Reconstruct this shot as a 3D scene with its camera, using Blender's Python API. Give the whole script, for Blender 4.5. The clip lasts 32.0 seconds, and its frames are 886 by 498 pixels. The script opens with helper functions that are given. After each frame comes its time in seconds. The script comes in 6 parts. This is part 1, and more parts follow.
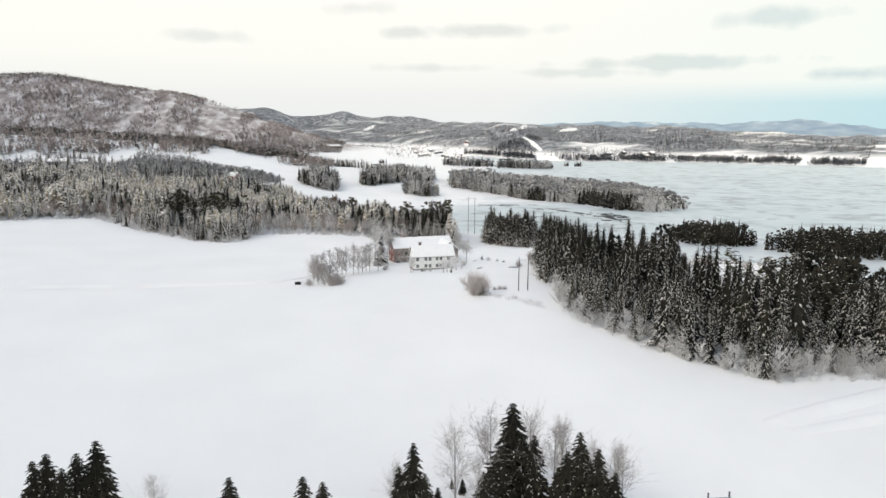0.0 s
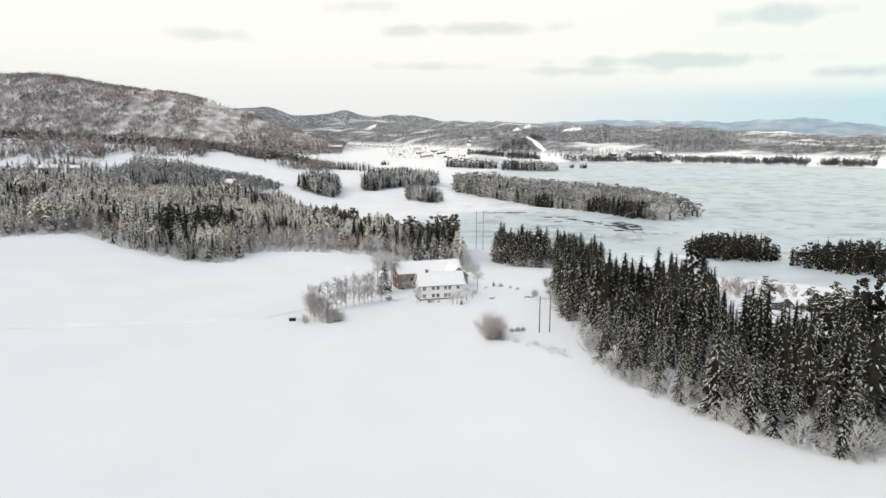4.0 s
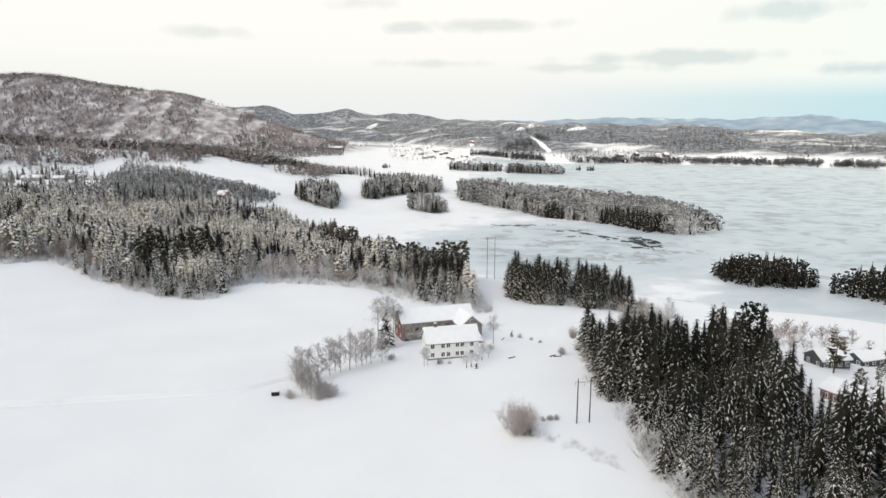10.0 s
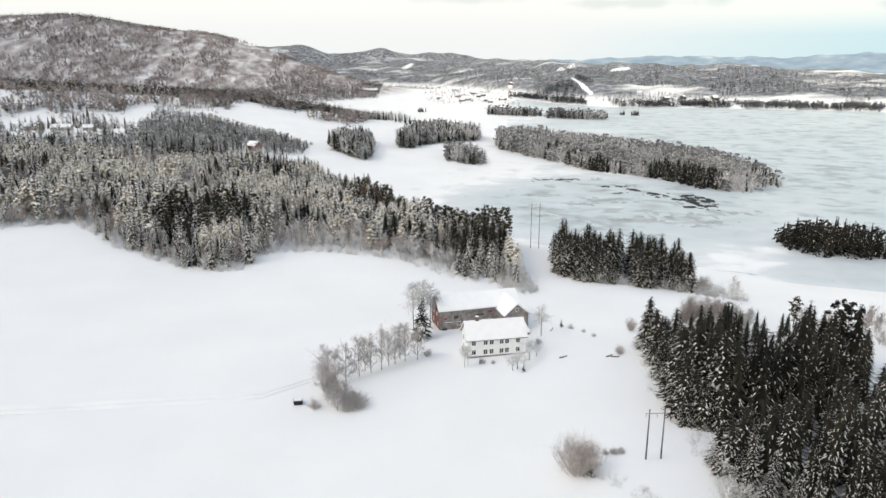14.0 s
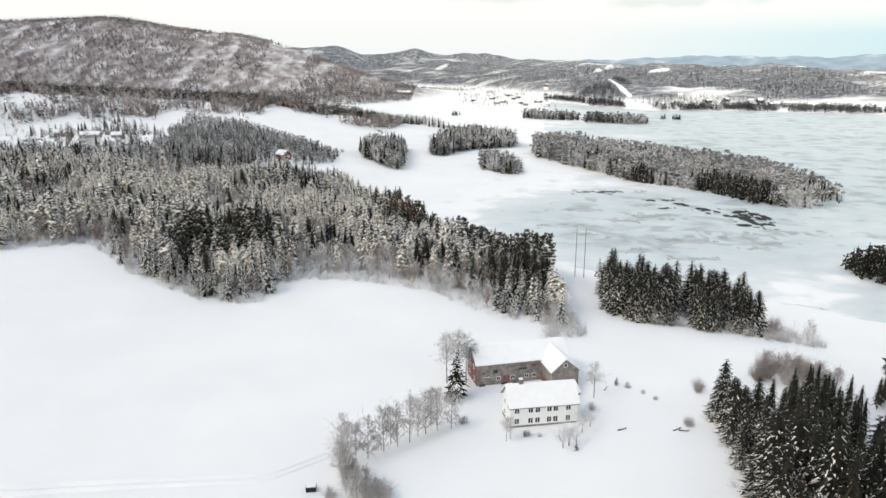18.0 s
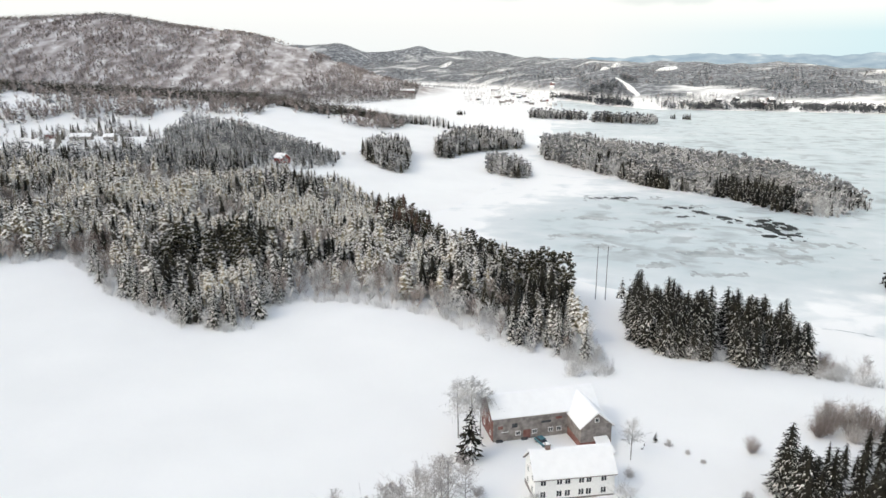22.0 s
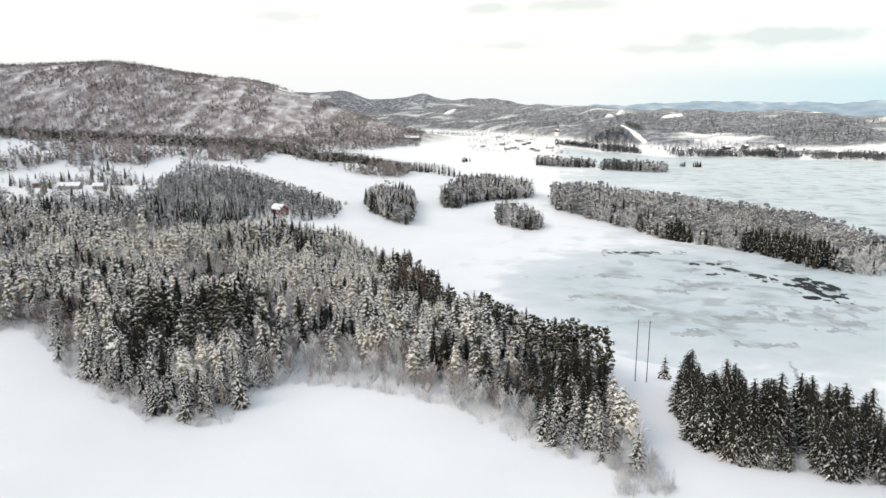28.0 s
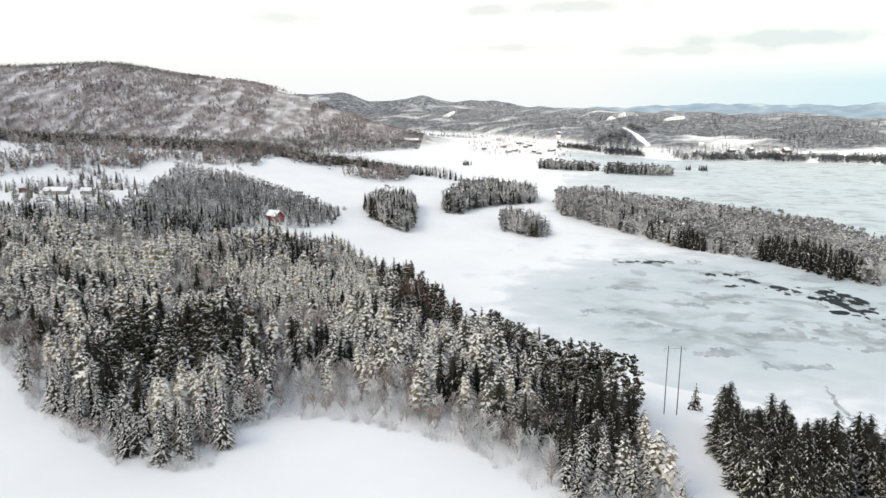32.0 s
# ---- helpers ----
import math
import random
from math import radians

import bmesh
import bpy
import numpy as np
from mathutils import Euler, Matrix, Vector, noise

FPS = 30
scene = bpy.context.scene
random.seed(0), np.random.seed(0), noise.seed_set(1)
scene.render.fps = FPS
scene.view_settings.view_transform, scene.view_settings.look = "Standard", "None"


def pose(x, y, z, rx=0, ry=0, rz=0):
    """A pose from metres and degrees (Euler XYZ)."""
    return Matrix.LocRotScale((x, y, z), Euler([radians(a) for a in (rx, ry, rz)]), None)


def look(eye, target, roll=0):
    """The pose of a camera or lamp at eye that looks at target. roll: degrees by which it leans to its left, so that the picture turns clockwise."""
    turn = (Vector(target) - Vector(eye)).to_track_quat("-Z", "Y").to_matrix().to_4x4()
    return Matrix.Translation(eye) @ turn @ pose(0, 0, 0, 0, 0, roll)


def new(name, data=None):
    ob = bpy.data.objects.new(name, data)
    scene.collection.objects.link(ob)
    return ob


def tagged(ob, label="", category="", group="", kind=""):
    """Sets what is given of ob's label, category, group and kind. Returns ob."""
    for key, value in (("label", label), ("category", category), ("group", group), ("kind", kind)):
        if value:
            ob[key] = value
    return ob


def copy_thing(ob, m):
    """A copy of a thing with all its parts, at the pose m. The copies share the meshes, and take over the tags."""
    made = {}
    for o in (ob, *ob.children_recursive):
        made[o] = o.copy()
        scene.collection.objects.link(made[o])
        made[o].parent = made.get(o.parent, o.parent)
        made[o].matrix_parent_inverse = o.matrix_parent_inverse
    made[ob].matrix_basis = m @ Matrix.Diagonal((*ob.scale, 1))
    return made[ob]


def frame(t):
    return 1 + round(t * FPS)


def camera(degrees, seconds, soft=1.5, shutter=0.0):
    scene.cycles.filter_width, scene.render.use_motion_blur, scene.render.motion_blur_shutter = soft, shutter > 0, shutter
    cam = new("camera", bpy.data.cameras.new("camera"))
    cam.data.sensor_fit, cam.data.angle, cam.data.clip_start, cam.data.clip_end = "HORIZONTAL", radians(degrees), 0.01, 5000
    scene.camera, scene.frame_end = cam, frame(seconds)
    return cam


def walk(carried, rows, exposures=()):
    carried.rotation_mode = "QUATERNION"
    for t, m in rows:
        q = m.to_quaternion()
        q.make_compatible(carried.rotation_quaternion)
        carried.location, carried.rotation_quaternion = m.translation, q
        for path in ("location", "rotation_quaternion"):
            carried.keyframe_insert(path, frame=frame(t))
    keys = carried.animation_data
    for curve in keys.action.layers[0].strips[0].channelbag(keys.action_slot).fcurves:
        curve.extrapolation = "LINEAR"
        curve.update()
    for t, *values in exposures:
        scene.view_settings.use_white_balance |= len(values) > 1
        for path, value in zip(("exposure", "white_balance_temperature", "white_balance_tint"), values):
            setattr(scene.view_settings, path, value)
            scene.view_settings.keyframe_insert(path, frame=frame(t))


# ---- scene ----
cam = camera(65.30, 32.0, soft=1.5)
PATH = [
    (0, (-26.181, -264.752, 54.919), (-15.386, -166.841, 37.689), 0.32),
    (0.5, (-26.385, -261.786, 55.798), (-15.559, -163.883, 38.541), 0.31),
    (1, (-26.488, -258.715, 56.661), (-15.650, -160.817, 39.381), 0.30),
    (1.5, (-26.514, -255.568, 57.506), (-15.689, -157.677, 40.178), 0.28),
    (2, (-26.483, -252.371, 58.335), (-15.686, -154.485, 40.964), 0.27),
    (2.5, (-26.411, -249.142, 59.149), (-15.667, -151.259, 41.732), 0.26),
    (3, (-26.313, -245.898, 59.949), (-15.633, -148.017, 42.477), 0.25),
    (3.5, (-26.197, -242.647, 60.741), (-15.584, -144.765, 43.237), 0.24),
    (5.5, (-25.694, -229.694, 63.886), (-15.359, -131.814, 46.200), 0.25),
    (6, (-25.577, -226.474, 64.685), (-15.260, -128.599, 46.966), 0.24),
    (6.5, (-25.467, -223.259, 65.494), (-15.192, -125.390, 47.714), 0.22),
    (7, (-25.364, -220.045, 66.316), (-15.097, -122.183, 48.491), 0.20),
    (7.5, (-25.268, -216.829, 67.152), (-15.007, -118.977, 49.273), 0.18),
    (8, (-25.178, -213.607, 68.002), (-14.920, -115.760, 50.093), 0.16),
    (8.5, (-25.094, -210.375, 68.866), (-14.820, -112.534, 50.934), 0.14),
    (9, (-25.016, -207.130, 69.743), (-14.725, -109.295, 51.789), 0.13),
    (9.5, (-24.941, -203.869, 70.631), (-14.656, -106.041, 52.630), 0.12),
    (10, (-24.871, -200.588, 71.528), (-14.591, -102.768, 53.480), 0.11),
    (10.5, (-24.805, -197.285, 72.431), (-14.535, -99.476, 54.320), 0.10),
    (11, (-24.743, -193.959, 73.336), (-14.461, -96.159, 55.185), 0.10),
    (11.5, (-24.684, -190.608, 74.239), (-14.382, -92.819, 56.041), 0.09),
    (12, (-24.630, -187.233, 75.135), (-14.311, -89.449, 56.920), 0.09),
    (12.5, (-24.582, -183.833, 76.019), (-14.233, -86.056, 57.787), 0.09),
    (13, (-24.540, -180.411, 76.887), (-14.174, -82.639, 58.630), 0.09),
    (13.5, (-24.505, -176.967, 77.732), (-16.081, -79.016, 59.437), -0.01),
    (13.6, (-24.499, -176.276, 77.898), (-16.615, -78.266, 59.679), -0.02),
    (13.7, (-24.494, -175.584, 78.063), (-17.431, -78.887, 53.572), -0.02),
    (13.8, (-24.488, -174.891, 78.227), (-17.951, -78.647, 51.876), -0.03),
    (13.9, (-24.484, -174.198, 78.389), (-18.707, -77.906, 52.035), -0.03),
    (14, (-24.479, -173.504, 78.550), (-19.387, -77.173, 52.197), -0.04),
    (14.2, (-24.472, -172.114, 78.869), (-20.070, -75.753, 52.503), -0.05),
    (14.5, (-24.465, -170.024, 79.336), (-20.735, -73.632, 52.979), -0.07),
    (16.5, (-24.548, -156.016, 82.053), (-23.464, -59.528, 55.806), -0.14),
    (17, (-24.613, -152.512, 82.607), (-23.822, -56.041, 56.286), -0.16),
    (17.5, (-24.700, -149.014, 83.104), (-24.066, -52.557, 56.729), -0.16),
    (18, (-24.808, -145.529, 83.542), (-24.350, -49.077, 57.145), -0.17),
    (18.5, (-24.940, -142.059, 83.922), (-24.531, -45.619, 57.480), -0.16),
    (19, (-25.096, -138.608, 84.242), (-24.751, -42.177, 57.769), -0.15),
    (19.5, (-25.277, -135.180, 84.504), (-25.018, -38.757, 58.001), -0.15),
    (20, (-25.481, -131.778, 84.709), (-25.289, -35.369, 58.151), -0.15),
    (20.5, (-25.710, -128.404, 84.861), (-25.559, -32.006, 58.261), -0.14),
    (21, (-25.961, -125.059, 84.962), (-25.873, -28.675, 58.314), -0.14),
    (21.5, (-26.234, -121.745, 85.017), (-26.206, -25.368, 58.345), -0.13),
    (22, (-26.527, -118.463, 85.032), (-26.545, -22.103, 58.298), -0.12),
    (22.5, (-26.837, -115.212, 85.013), (-26.912, -18.851, 58.282), -0.11),
    (23, (-27.163, -111.992, 84.967), (-27.308, -15.646, 58.182), -0.11),
    (23.5, (-27.500, -108.801, 84.900), (-27.704, -12.464, 58.083), -0.10),
    (24, (-27.846, -105.637, 84.820), (-28.101, -9.299, 58.008), -0.10),
    (24.5, (-28.198, -102.499, 84.735), (-28.477, -6.169, 57.893), -0.05),
    (24.7, (-28.339, -101.250, 84.701), (-28.584, -4.888, 57.975), -0.05),
    (25.2, (-28.693, -98.142, 84.621), (-28.979, -1.780, 57.896), -0.04),
    (25.7, (-29.045, -95.053, 84.552), (-29.356, 1.309, 57.828), -0.03),
    (26.2, (-29.391, -91.980, 84.502), (-29.728, 4.403, 57.852), -0.02),
    (26.3, (-29.459, -91.366, 84.495), (-29.795, 5.097, 58.139), -0.01),
    (26.4, (-29.527, -90.754, 84.488), (-29.888, 6.065, 59.467), -0.01),
    (26.5, (-29.595, -90.142, 84.482), (-29.957, 7.111, 61.205), -0.01),
    (26.6, (-29.663, -89.530, 84.478), (-29.972, 8.154, 63.084), -0.02),
    (26.7, (-29.730, -88.919, 84.474), (-30.122, 8.930, 63.847), -0.03),
    (26.8, (-29.796, -88.308, 84.472), (-30.191, 9.557, 63.922), -0.05),
    (27, (-29.928, -87.087, 84.470), (-30.272, 10.764, 63.855), -0.07),
    (27.5, (-30.251, -84.042, 84.484), (-30.628, 13.833, 63.984), -0.07),
    (28, (-30.564, -81.006, 84.525), (-30.928, 16.879, 64.070), -0.05),
    (28.5, (-30.868, -77.979, 84.588), (-31.220, 19.916, 64.184), -0.03),
    (29, (-31.167, -74.964, 84.669), (-31.504, 22.935, 64.281), -0.02),
    (29.5, (-31.465, -71.965, 84.755), (-31.791, 25.944, 64.413), -0.01),
    (30, (-31.771, -68.988, 84.832), (-32.084, 28.922, 64.499), -0.01),
    (30.5, (-32.095, -66.045, 84.878), (-32.396, 31.878, 64.604), -0.01),
    (31, (-32.450, -63.148, 84.868), (-32.734, 34.776, 64.601), -0.00),
    (31.5, (-32.856, -60.316, 84.768), (-33.122, 37.618, 64.547), 0.01),
    (32, (-33.333, -57.573, 84.535), (-33.575, 40.370, 64.357), 0.03),
]
walk(cam, [(t, look(eye, target, roll)) for t, eye, target, roll in PATH], exposures=[(0, 2.05, 7240, 3.8), (13.5, 2.05, 7240, 3.8), (14.1, 2.14, 7220, 3.4), (17.5, 2.17, 7200, 3.2), (32, 2.19, 7150, 3.2)])

# ---- world, sun, sky ----
SUN_AZ, SUN_EL = radians(-118), radians(24)
SKY_GLOW = 0.245
world = bpy.data.worlds.new("winter_sky")
scene.world = world
world.use_nodes = True
wn = world.node_tree
sky = wn.nodes.new("ShaderNodeTexSky")
sky.sky_type, sky.sun_disc = "NISHITA", False
sky.sun_elevation, sky.sun_rotation = SUN_EL, SUN_AZ
sky.air_density, sky.dust_density, sky.ozone_density = 0.5, 3.0, 0.4
wn.links.new(sky.outputs[0], wn.nodes["Background"].inputs[0])
wn.nodes["Background"].inputs[1].default_value = 0.13
sun = new("sun", bpy.data.lights.new("sun", "SUN"))
sun.data.energy, sun.data.angle, sun.data.color = 1.5, radians(45), (1.0, 0.94, 0.87)
sun.matrix_world = look((0, 0, 300), (-300 * math.sin(SUN_AZ) * math.cos(SUN_EL), -300 * math.cos(SUN_AZ) * math.cos(SUN_EL), 300 - 300 * math.sin(SUN_EL)))


# ---- materials ----
def material(name, a, b, scale=1.0, rough=0.8, bump=0.0, metal=0.0, detail=4.0, low=0.35, high=0.65, bump_scale=None, spread=0.0):
    """A surface that wanders between two colours, with fine relief; spread varies it from piece to piece."""
    m = bpy.data.materials.new(name)
    m.use_nodes = True
    t = m.node_tree
    bsdf = t.nodes["Principled BSDF"]
    bsdf.inputs["Roughness"].default_value, bsdf.inputs["Metallic"].default_value = rough, metal
    bsdf.inputs["Specular IOR Level"].default_value = 0.25
    geo = t.nodes.new("ShaderNodeNewGeometry")
    nz = t.nodes.new("ShaderNodeTexNoise")
    nz.inputs["Scale"].default_value, nz.inputs["Detail"].default_value = scale, detail
    t.links.new(geo.outputs["Position"], nz.inputs["Vector"])
    ramp = t.nodes.new("ShaderNodeValToRGB")
    ramp.color_ramp.elements[0].position, ramp.color_ramp.elements[1].position = low, high
    ramp.color_ramp.elements[0].color, ramp.color_ramp.elements[1].color = (*a, 1), (*b, 1)
    t.links.new(nz.outputs[0], ramp.inputs[0])
    colour = ramp.outputs[0]
    if spread:
        hsv = t.nodes.new("ShaderNodeHueSaturation")
        rng = t.nodes.new("ShaderNodeMapRange")
        rng.inputs["To Min"].default_value, rng.inputs["To Max"].default_value = 1 - spread, 1 + spread
        t.links.new(geo.outputs["Random Per Island"], rng.inputs["Value"])
        t.links.new(rng.outputs[0], hsv.inputs["Value"])
        t.links.new(colour, hsv.inputs["Color"])
        colour = hsv.outputs[0]
    t.links.new(colour, bsdf.inputs["Base Color"])
    if bump:
        bz = t.nodes.new("ShaderNodeTexNoise")
        bz.inputs["Scale"].default_value, bz.inputs["Detail"].default_value = bump_scale or scale * 4, 5
        t.links.new(geo.outputs["Position"], bz.inputs["Vector"])
        bp = t.nodes.new("ShaderNodeBump")
        bp.inputs["Strength"].default_value, bp.inputs["Distance"].default_value = bump, 0.3
        t.links.new(bz.outputs[0], bp.inputs["Height"])
        t.links.new(bp.outputs[0], bsdf.inputs["Normal"])
    return m


SNOW = material("snow", (0.845, 0.845, 0.838), (0.892, 0.89, 0.88), 0.05, 0.7, 0.25, bump_scale=0.35)
ROOF_SNOW = material("roof_snow", (0.88, 0.88, 0.88), (0.91, 0.91, 0.91), 0.6, 0.7, 0.15)
TREE_SNOW = material("tree_snow", (0.82, 0.79, 0.745), (0.94, 0.915, 0.875), 0.7, 0.8, spread=0.12)
NEEDLE = material("spruce_needles", (0.012, 0.012, 0.009), (0.038, 0.034, 0.024), 0.06, 0.9, spread=0.6)
NEEDLE_RIME = material("rimed_needles", (0.08, 0.067, 0.042), (0.46, 0.4, 0.29), 0.05, 0.9, spread=0.6)
NEEDLE_FROST = material("frosted_needles", (0.045, 0.041, 0.033), (0.16, 0.146, 0.122), 0.03, 0.9, spread=0.5)
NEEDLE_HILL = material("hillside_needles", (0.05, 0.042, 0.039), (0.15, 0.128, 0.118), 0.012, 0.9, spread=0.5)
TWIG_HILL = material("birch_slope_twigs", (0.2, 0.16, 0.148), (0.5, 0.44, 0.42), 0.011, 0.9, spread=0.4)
NEEDLE_PINE = material("pine_needles", (0.024, 0.024, 0.014), (0.075, 0.066, 0.04), 0.09, 0.9, spread=0.45)
NEEDLE_RUST = material("rusty_needles", (0.05, 0.032, 0.024), (0.15, 0.095, 0.072), 0.12, 0.9, spread=0.4)
BARK = material("bark", (0.035, 0.028, 0.022), (0.1, 0.085, 0.07), 3.0, 0.9)
BIRCH_BARK = material("birch_bark", (0.12, 0.11, 0.1), (0.5, 0.49, 0.47), 2.5, 0.85)
TWIG = material("frosted_twigs", (0.42, 0.41, 0.4), (0.74, 0.73, 0.72), 0.15, 0.9, spread=0.3)
TWIG_GREY = material("grey_twigs", (0.31, 0.285, 0.275), (0.62, 0.59, 0.57), 0.08, 0.9, spread=0.35)
TWIG_BROWN = material("brown_twigs", (0.2, 0.155, 0.14), (0.5, 0.45, 0.42), 0.03, 0.9, spread=0.4)
FROST = material("frosted_boughs", (0.45, 0.435, 0.425), (0.8, 0.785, 0.77), 0.12, 0.9, spread=0.3)
# air haze is mixed into these two colours: bluish, with contrast cut
NEEDLE_HAZE = material("hazy_needles", (0.035, 0.04, 0.048), (0.1, 0.105, 0.112), 0.02, 0.9, spread=0.3)
FROST_HAZE = material("hazy_frosted_woods", (0.16, 0.165, 0.172), (0.33, 0.335, 0.34), 0.02, 0.9, spread=0.2)
WHITE_WOOD = material("white_painted_wood", (0.83, 0.825, 0.81), (0.89, 0.885, 0.87), 2.2, 0.6)
GREY_WOOD = material("weathered_grey_wood", (0.19, 0.17, 0.16), (0.34, 0.31, 0.29), 0.8, 0.85, 0.2)
RED_WOOD = material("faded_red_wood", (0.19, 0.085, 0.07), (0.3, 0.16, 0.14), 0.7, 0.8, 0.2)
BRIGHT_RED = material("bright_red_wood", (0.2, 0.03, 0.025), (0.3, 0.055, 0.045), 0.7, 0.7)
DARK_WOOD = material("dark_stained_wood", (0.04, 0.045, 0.05), (0.08, 0.085, 0.09), 1.0, 0.7)
STONE = material("foundation_stone", (0.18, 0.17, 0.17), (0.34, 0.32, 0.31), 1.5, 0.9, 0.3)
BRICK = material("chimney_brick", (0.14, 0.09, 0.08), (0.3, 0.22, 0.2), 4.0, 0.9)
GLASS_DARK = material("window_glass", (0.03, 0.035, 0.04), (0.06, 0.065, 0.075), 1.0, 0.12)
POLE_WOOD = material("creosoted_pole_wood", (0.07, 0.065, 0.062), (0.16, 0.15, 0.145), 1.5, 0.85)
STEEL = material("galvanised_steel", (0.3, 0.3, 0.31), (0.45, 0.45, 0.46), 3.0, 0.45, metal=0.8)
CAR_PAINT = material("blue_grey_car_paint", (0.08, 0.19, 0.23), (0.11, 0.23, 0.27), 2.0, 0.25)
TYRE = material("tyre_rubber", (0.015, 0.015, 0.016), (0.03, 0.03, 0.03), 6.0, 0.9)
BLACK = material("black_plastic", (0.012, 0.012, 0.013), (0.03, 0.03, 0.032), 2.0, 0.6)
WATER = material("open_water", (0.004, 0.006, 0.007), (0.022, 0.028, 0.031), 0.12, 0.5, 0.05, bump_scale=0.8)


# ---- the lie of the land ----
LAKE = -19.8
CTRL = [
    (0, 4, -0.2), (23, -60, 5.4), (29, -93, 4.9), (49, -108, 3.2), (-49, -26, 0.8), (-94, 100, -4.3),
    (-36, 115, -4.1), (36, 138, -6.7), (66, 65, -4.9), (-6, 87, -4.9), (-178, 153, -0.6), (-282, 165, 2.5),
    (-157, 429, 2.5), (-315, 476, 16.0), (-4, -166, -3.7), (-184, -68, 3.7), (86, -12, 0.0), (147, 30, -11.0),
    (116, 104, -15.9), (49, 190, -19.6), (-24, 226, -14.7), (123, 190, -24.5), (-74, 337, -17.1), (74, 361, -24.5),
    (221, 288, -25.7), (221, 153, -23.2), (-74, 582, -12.2), (-221, 692, -1.2), (0, -313, -8.6), (110, 618, -23.2),
    (270, 30, -20.8),
]
CX = np.array([c[:2] for c in CTRL], float)
CZ = np.array([c[2] for c in CTRL], float)


def spread_of(x, y):
    d2 = (np.asarray(x, float)[..., None] - CX[:, 0]) ** 2 + (np.asarray(y, float)[..., None] - CX[:, 1]) ** 2
    return np.sqrt(d2 + 22.0 ** 2)


COUNT = len(CX)
LHS = np.zeros((COUNT + 1, COUNT + 1)); LHS[:COUNT, :COUNT] = spread_of(CX[:, 0], CX[:, 1]); LHS[:COUNT, COUNT] = 1; LHS[COUNT, :COUNT] = 1
WEIGHT = np.linalg.solve(LHS, np.r_[CZ, 0])


def smooth(a, b, x):
    t = np.clip((x - a) / (b - a), 0, 1); return t * t * (3 - 2 * t)


def crest(x, y, pts, wide=None):
    """Height of a crest along a line of (x, y, z, reach), falling off to both sides."""
    best = np.full(np.shape(x), -1e9)
    for (x0, y0, z0, w0), (x1, y1, z1, w1) in zip(pts, pts[1:]):
        dx, dy = x1 - x0, y1 - y0
        t = np.clip(((x - x0) * dx + (y - y0) * dy) / (dx * dx + dy * dy), 0, 1)
        d = np.hypot(x - x0 - t * dx, y - y0 - t * dy)
        best = np.maximum(best, (z0 + t * (z1 - z0) + 20) * np.exp(-(d / (w0 + t * (w1 - w0))) ** 2) - 20)
    return np.where(best < -19, -40, best)


HILL = [(-2300, 1450, 172, 440), (-1500, 1640, 174, 440), (-1100, 1700, 177, 440), (-899, 1770, 189, 430), (-639, 1850, 152, 400), (-443, 1830, 97, 255), (-285, 1730, 30, 165), (-218, 1590, -7, 100), (-150, 1420, -15, 80)]
RIDGE = [(-1100, 700, 60, 185), (-600, 775, 49, 185), (-300, 810, 31, 170), (-190, 840, 13, 120), (-85, 880, -9, 100)]
# the far shore by bearing in degrees: where the hills begin, and their height
SHORE_AZ = (-40, -10, -4, 2, 7, 12, 17, 25, 33, 40, 60)
SHORE_R = (2700, 2700, 2600, 2350, 1950, 1640, 1530, 1560, 1580, 1600, 1600)
SHORE_Z = (66, 68, 72, 74, 74, 70, 66, 62, 44, 30, 20)
FAR_HILLS = [(-1100, 3300, 120, 300), (-720, 3300, 140, 300), (-523, 3300, 146, 260), (-410, 3320, 110, 220), (-297, 3340, 116, 200), (-156, 3380, 138, 240), (-29, 3380, 110, 240), (182, 3360, 114, 300), (320, 3300, 88, 300), (620, 3100, 74, 300)]


def far(x, y):
    r = np.hypot(x + 25, y + 125)
    a = np.degrees(np.arctan2(x + 27, y + 150))
    r0, top = np.interp(a, SHORE_AZ, SHORE_R), np.interp(a, SHORE_AZ, SHORE_Z)
    roll = 4 * np.sin(a * 0.9 + r * 0.004) + 3 * np.sin(a * 2.3 + 1) * np.sin(r * 0.006)
    up = -16 + (top + roll + 16) * (0.45 * smooth(0, 260, r - r0) + 0.55 * smooth(250, 900, r - r0)) - (top + 30) * smooth(1000, 1700, r - r0)
    h = np.where(r > r0, up, np.where(a < 12, -17.5 - 4.5 * smooth(5, 12, a), -30 + 14 * smooth(-60, 0, r - r0)))
    h = np.maximum(h, crest(x, y, HILL))
    h = np.maximum(h, crest(x, y, RIDGE))
    h = np.maximum(h, crest(x, y, FAR_HILLS))
    return h


def ground_z(x, y):
    x = np.asarray(x, float); y = np.asarray(y, float)
    k = spread_of(x, y)
    near = k @ WEIGHT[:-1] + WEIGHT[-1]
    m = smooth(600, 860, y + 0.25 * np.abs(x))
    m = np.maximum(m, smooth(330, 640, np.abs(x)))
    h = near * (1 - m) + far(x, y) * m
    return h



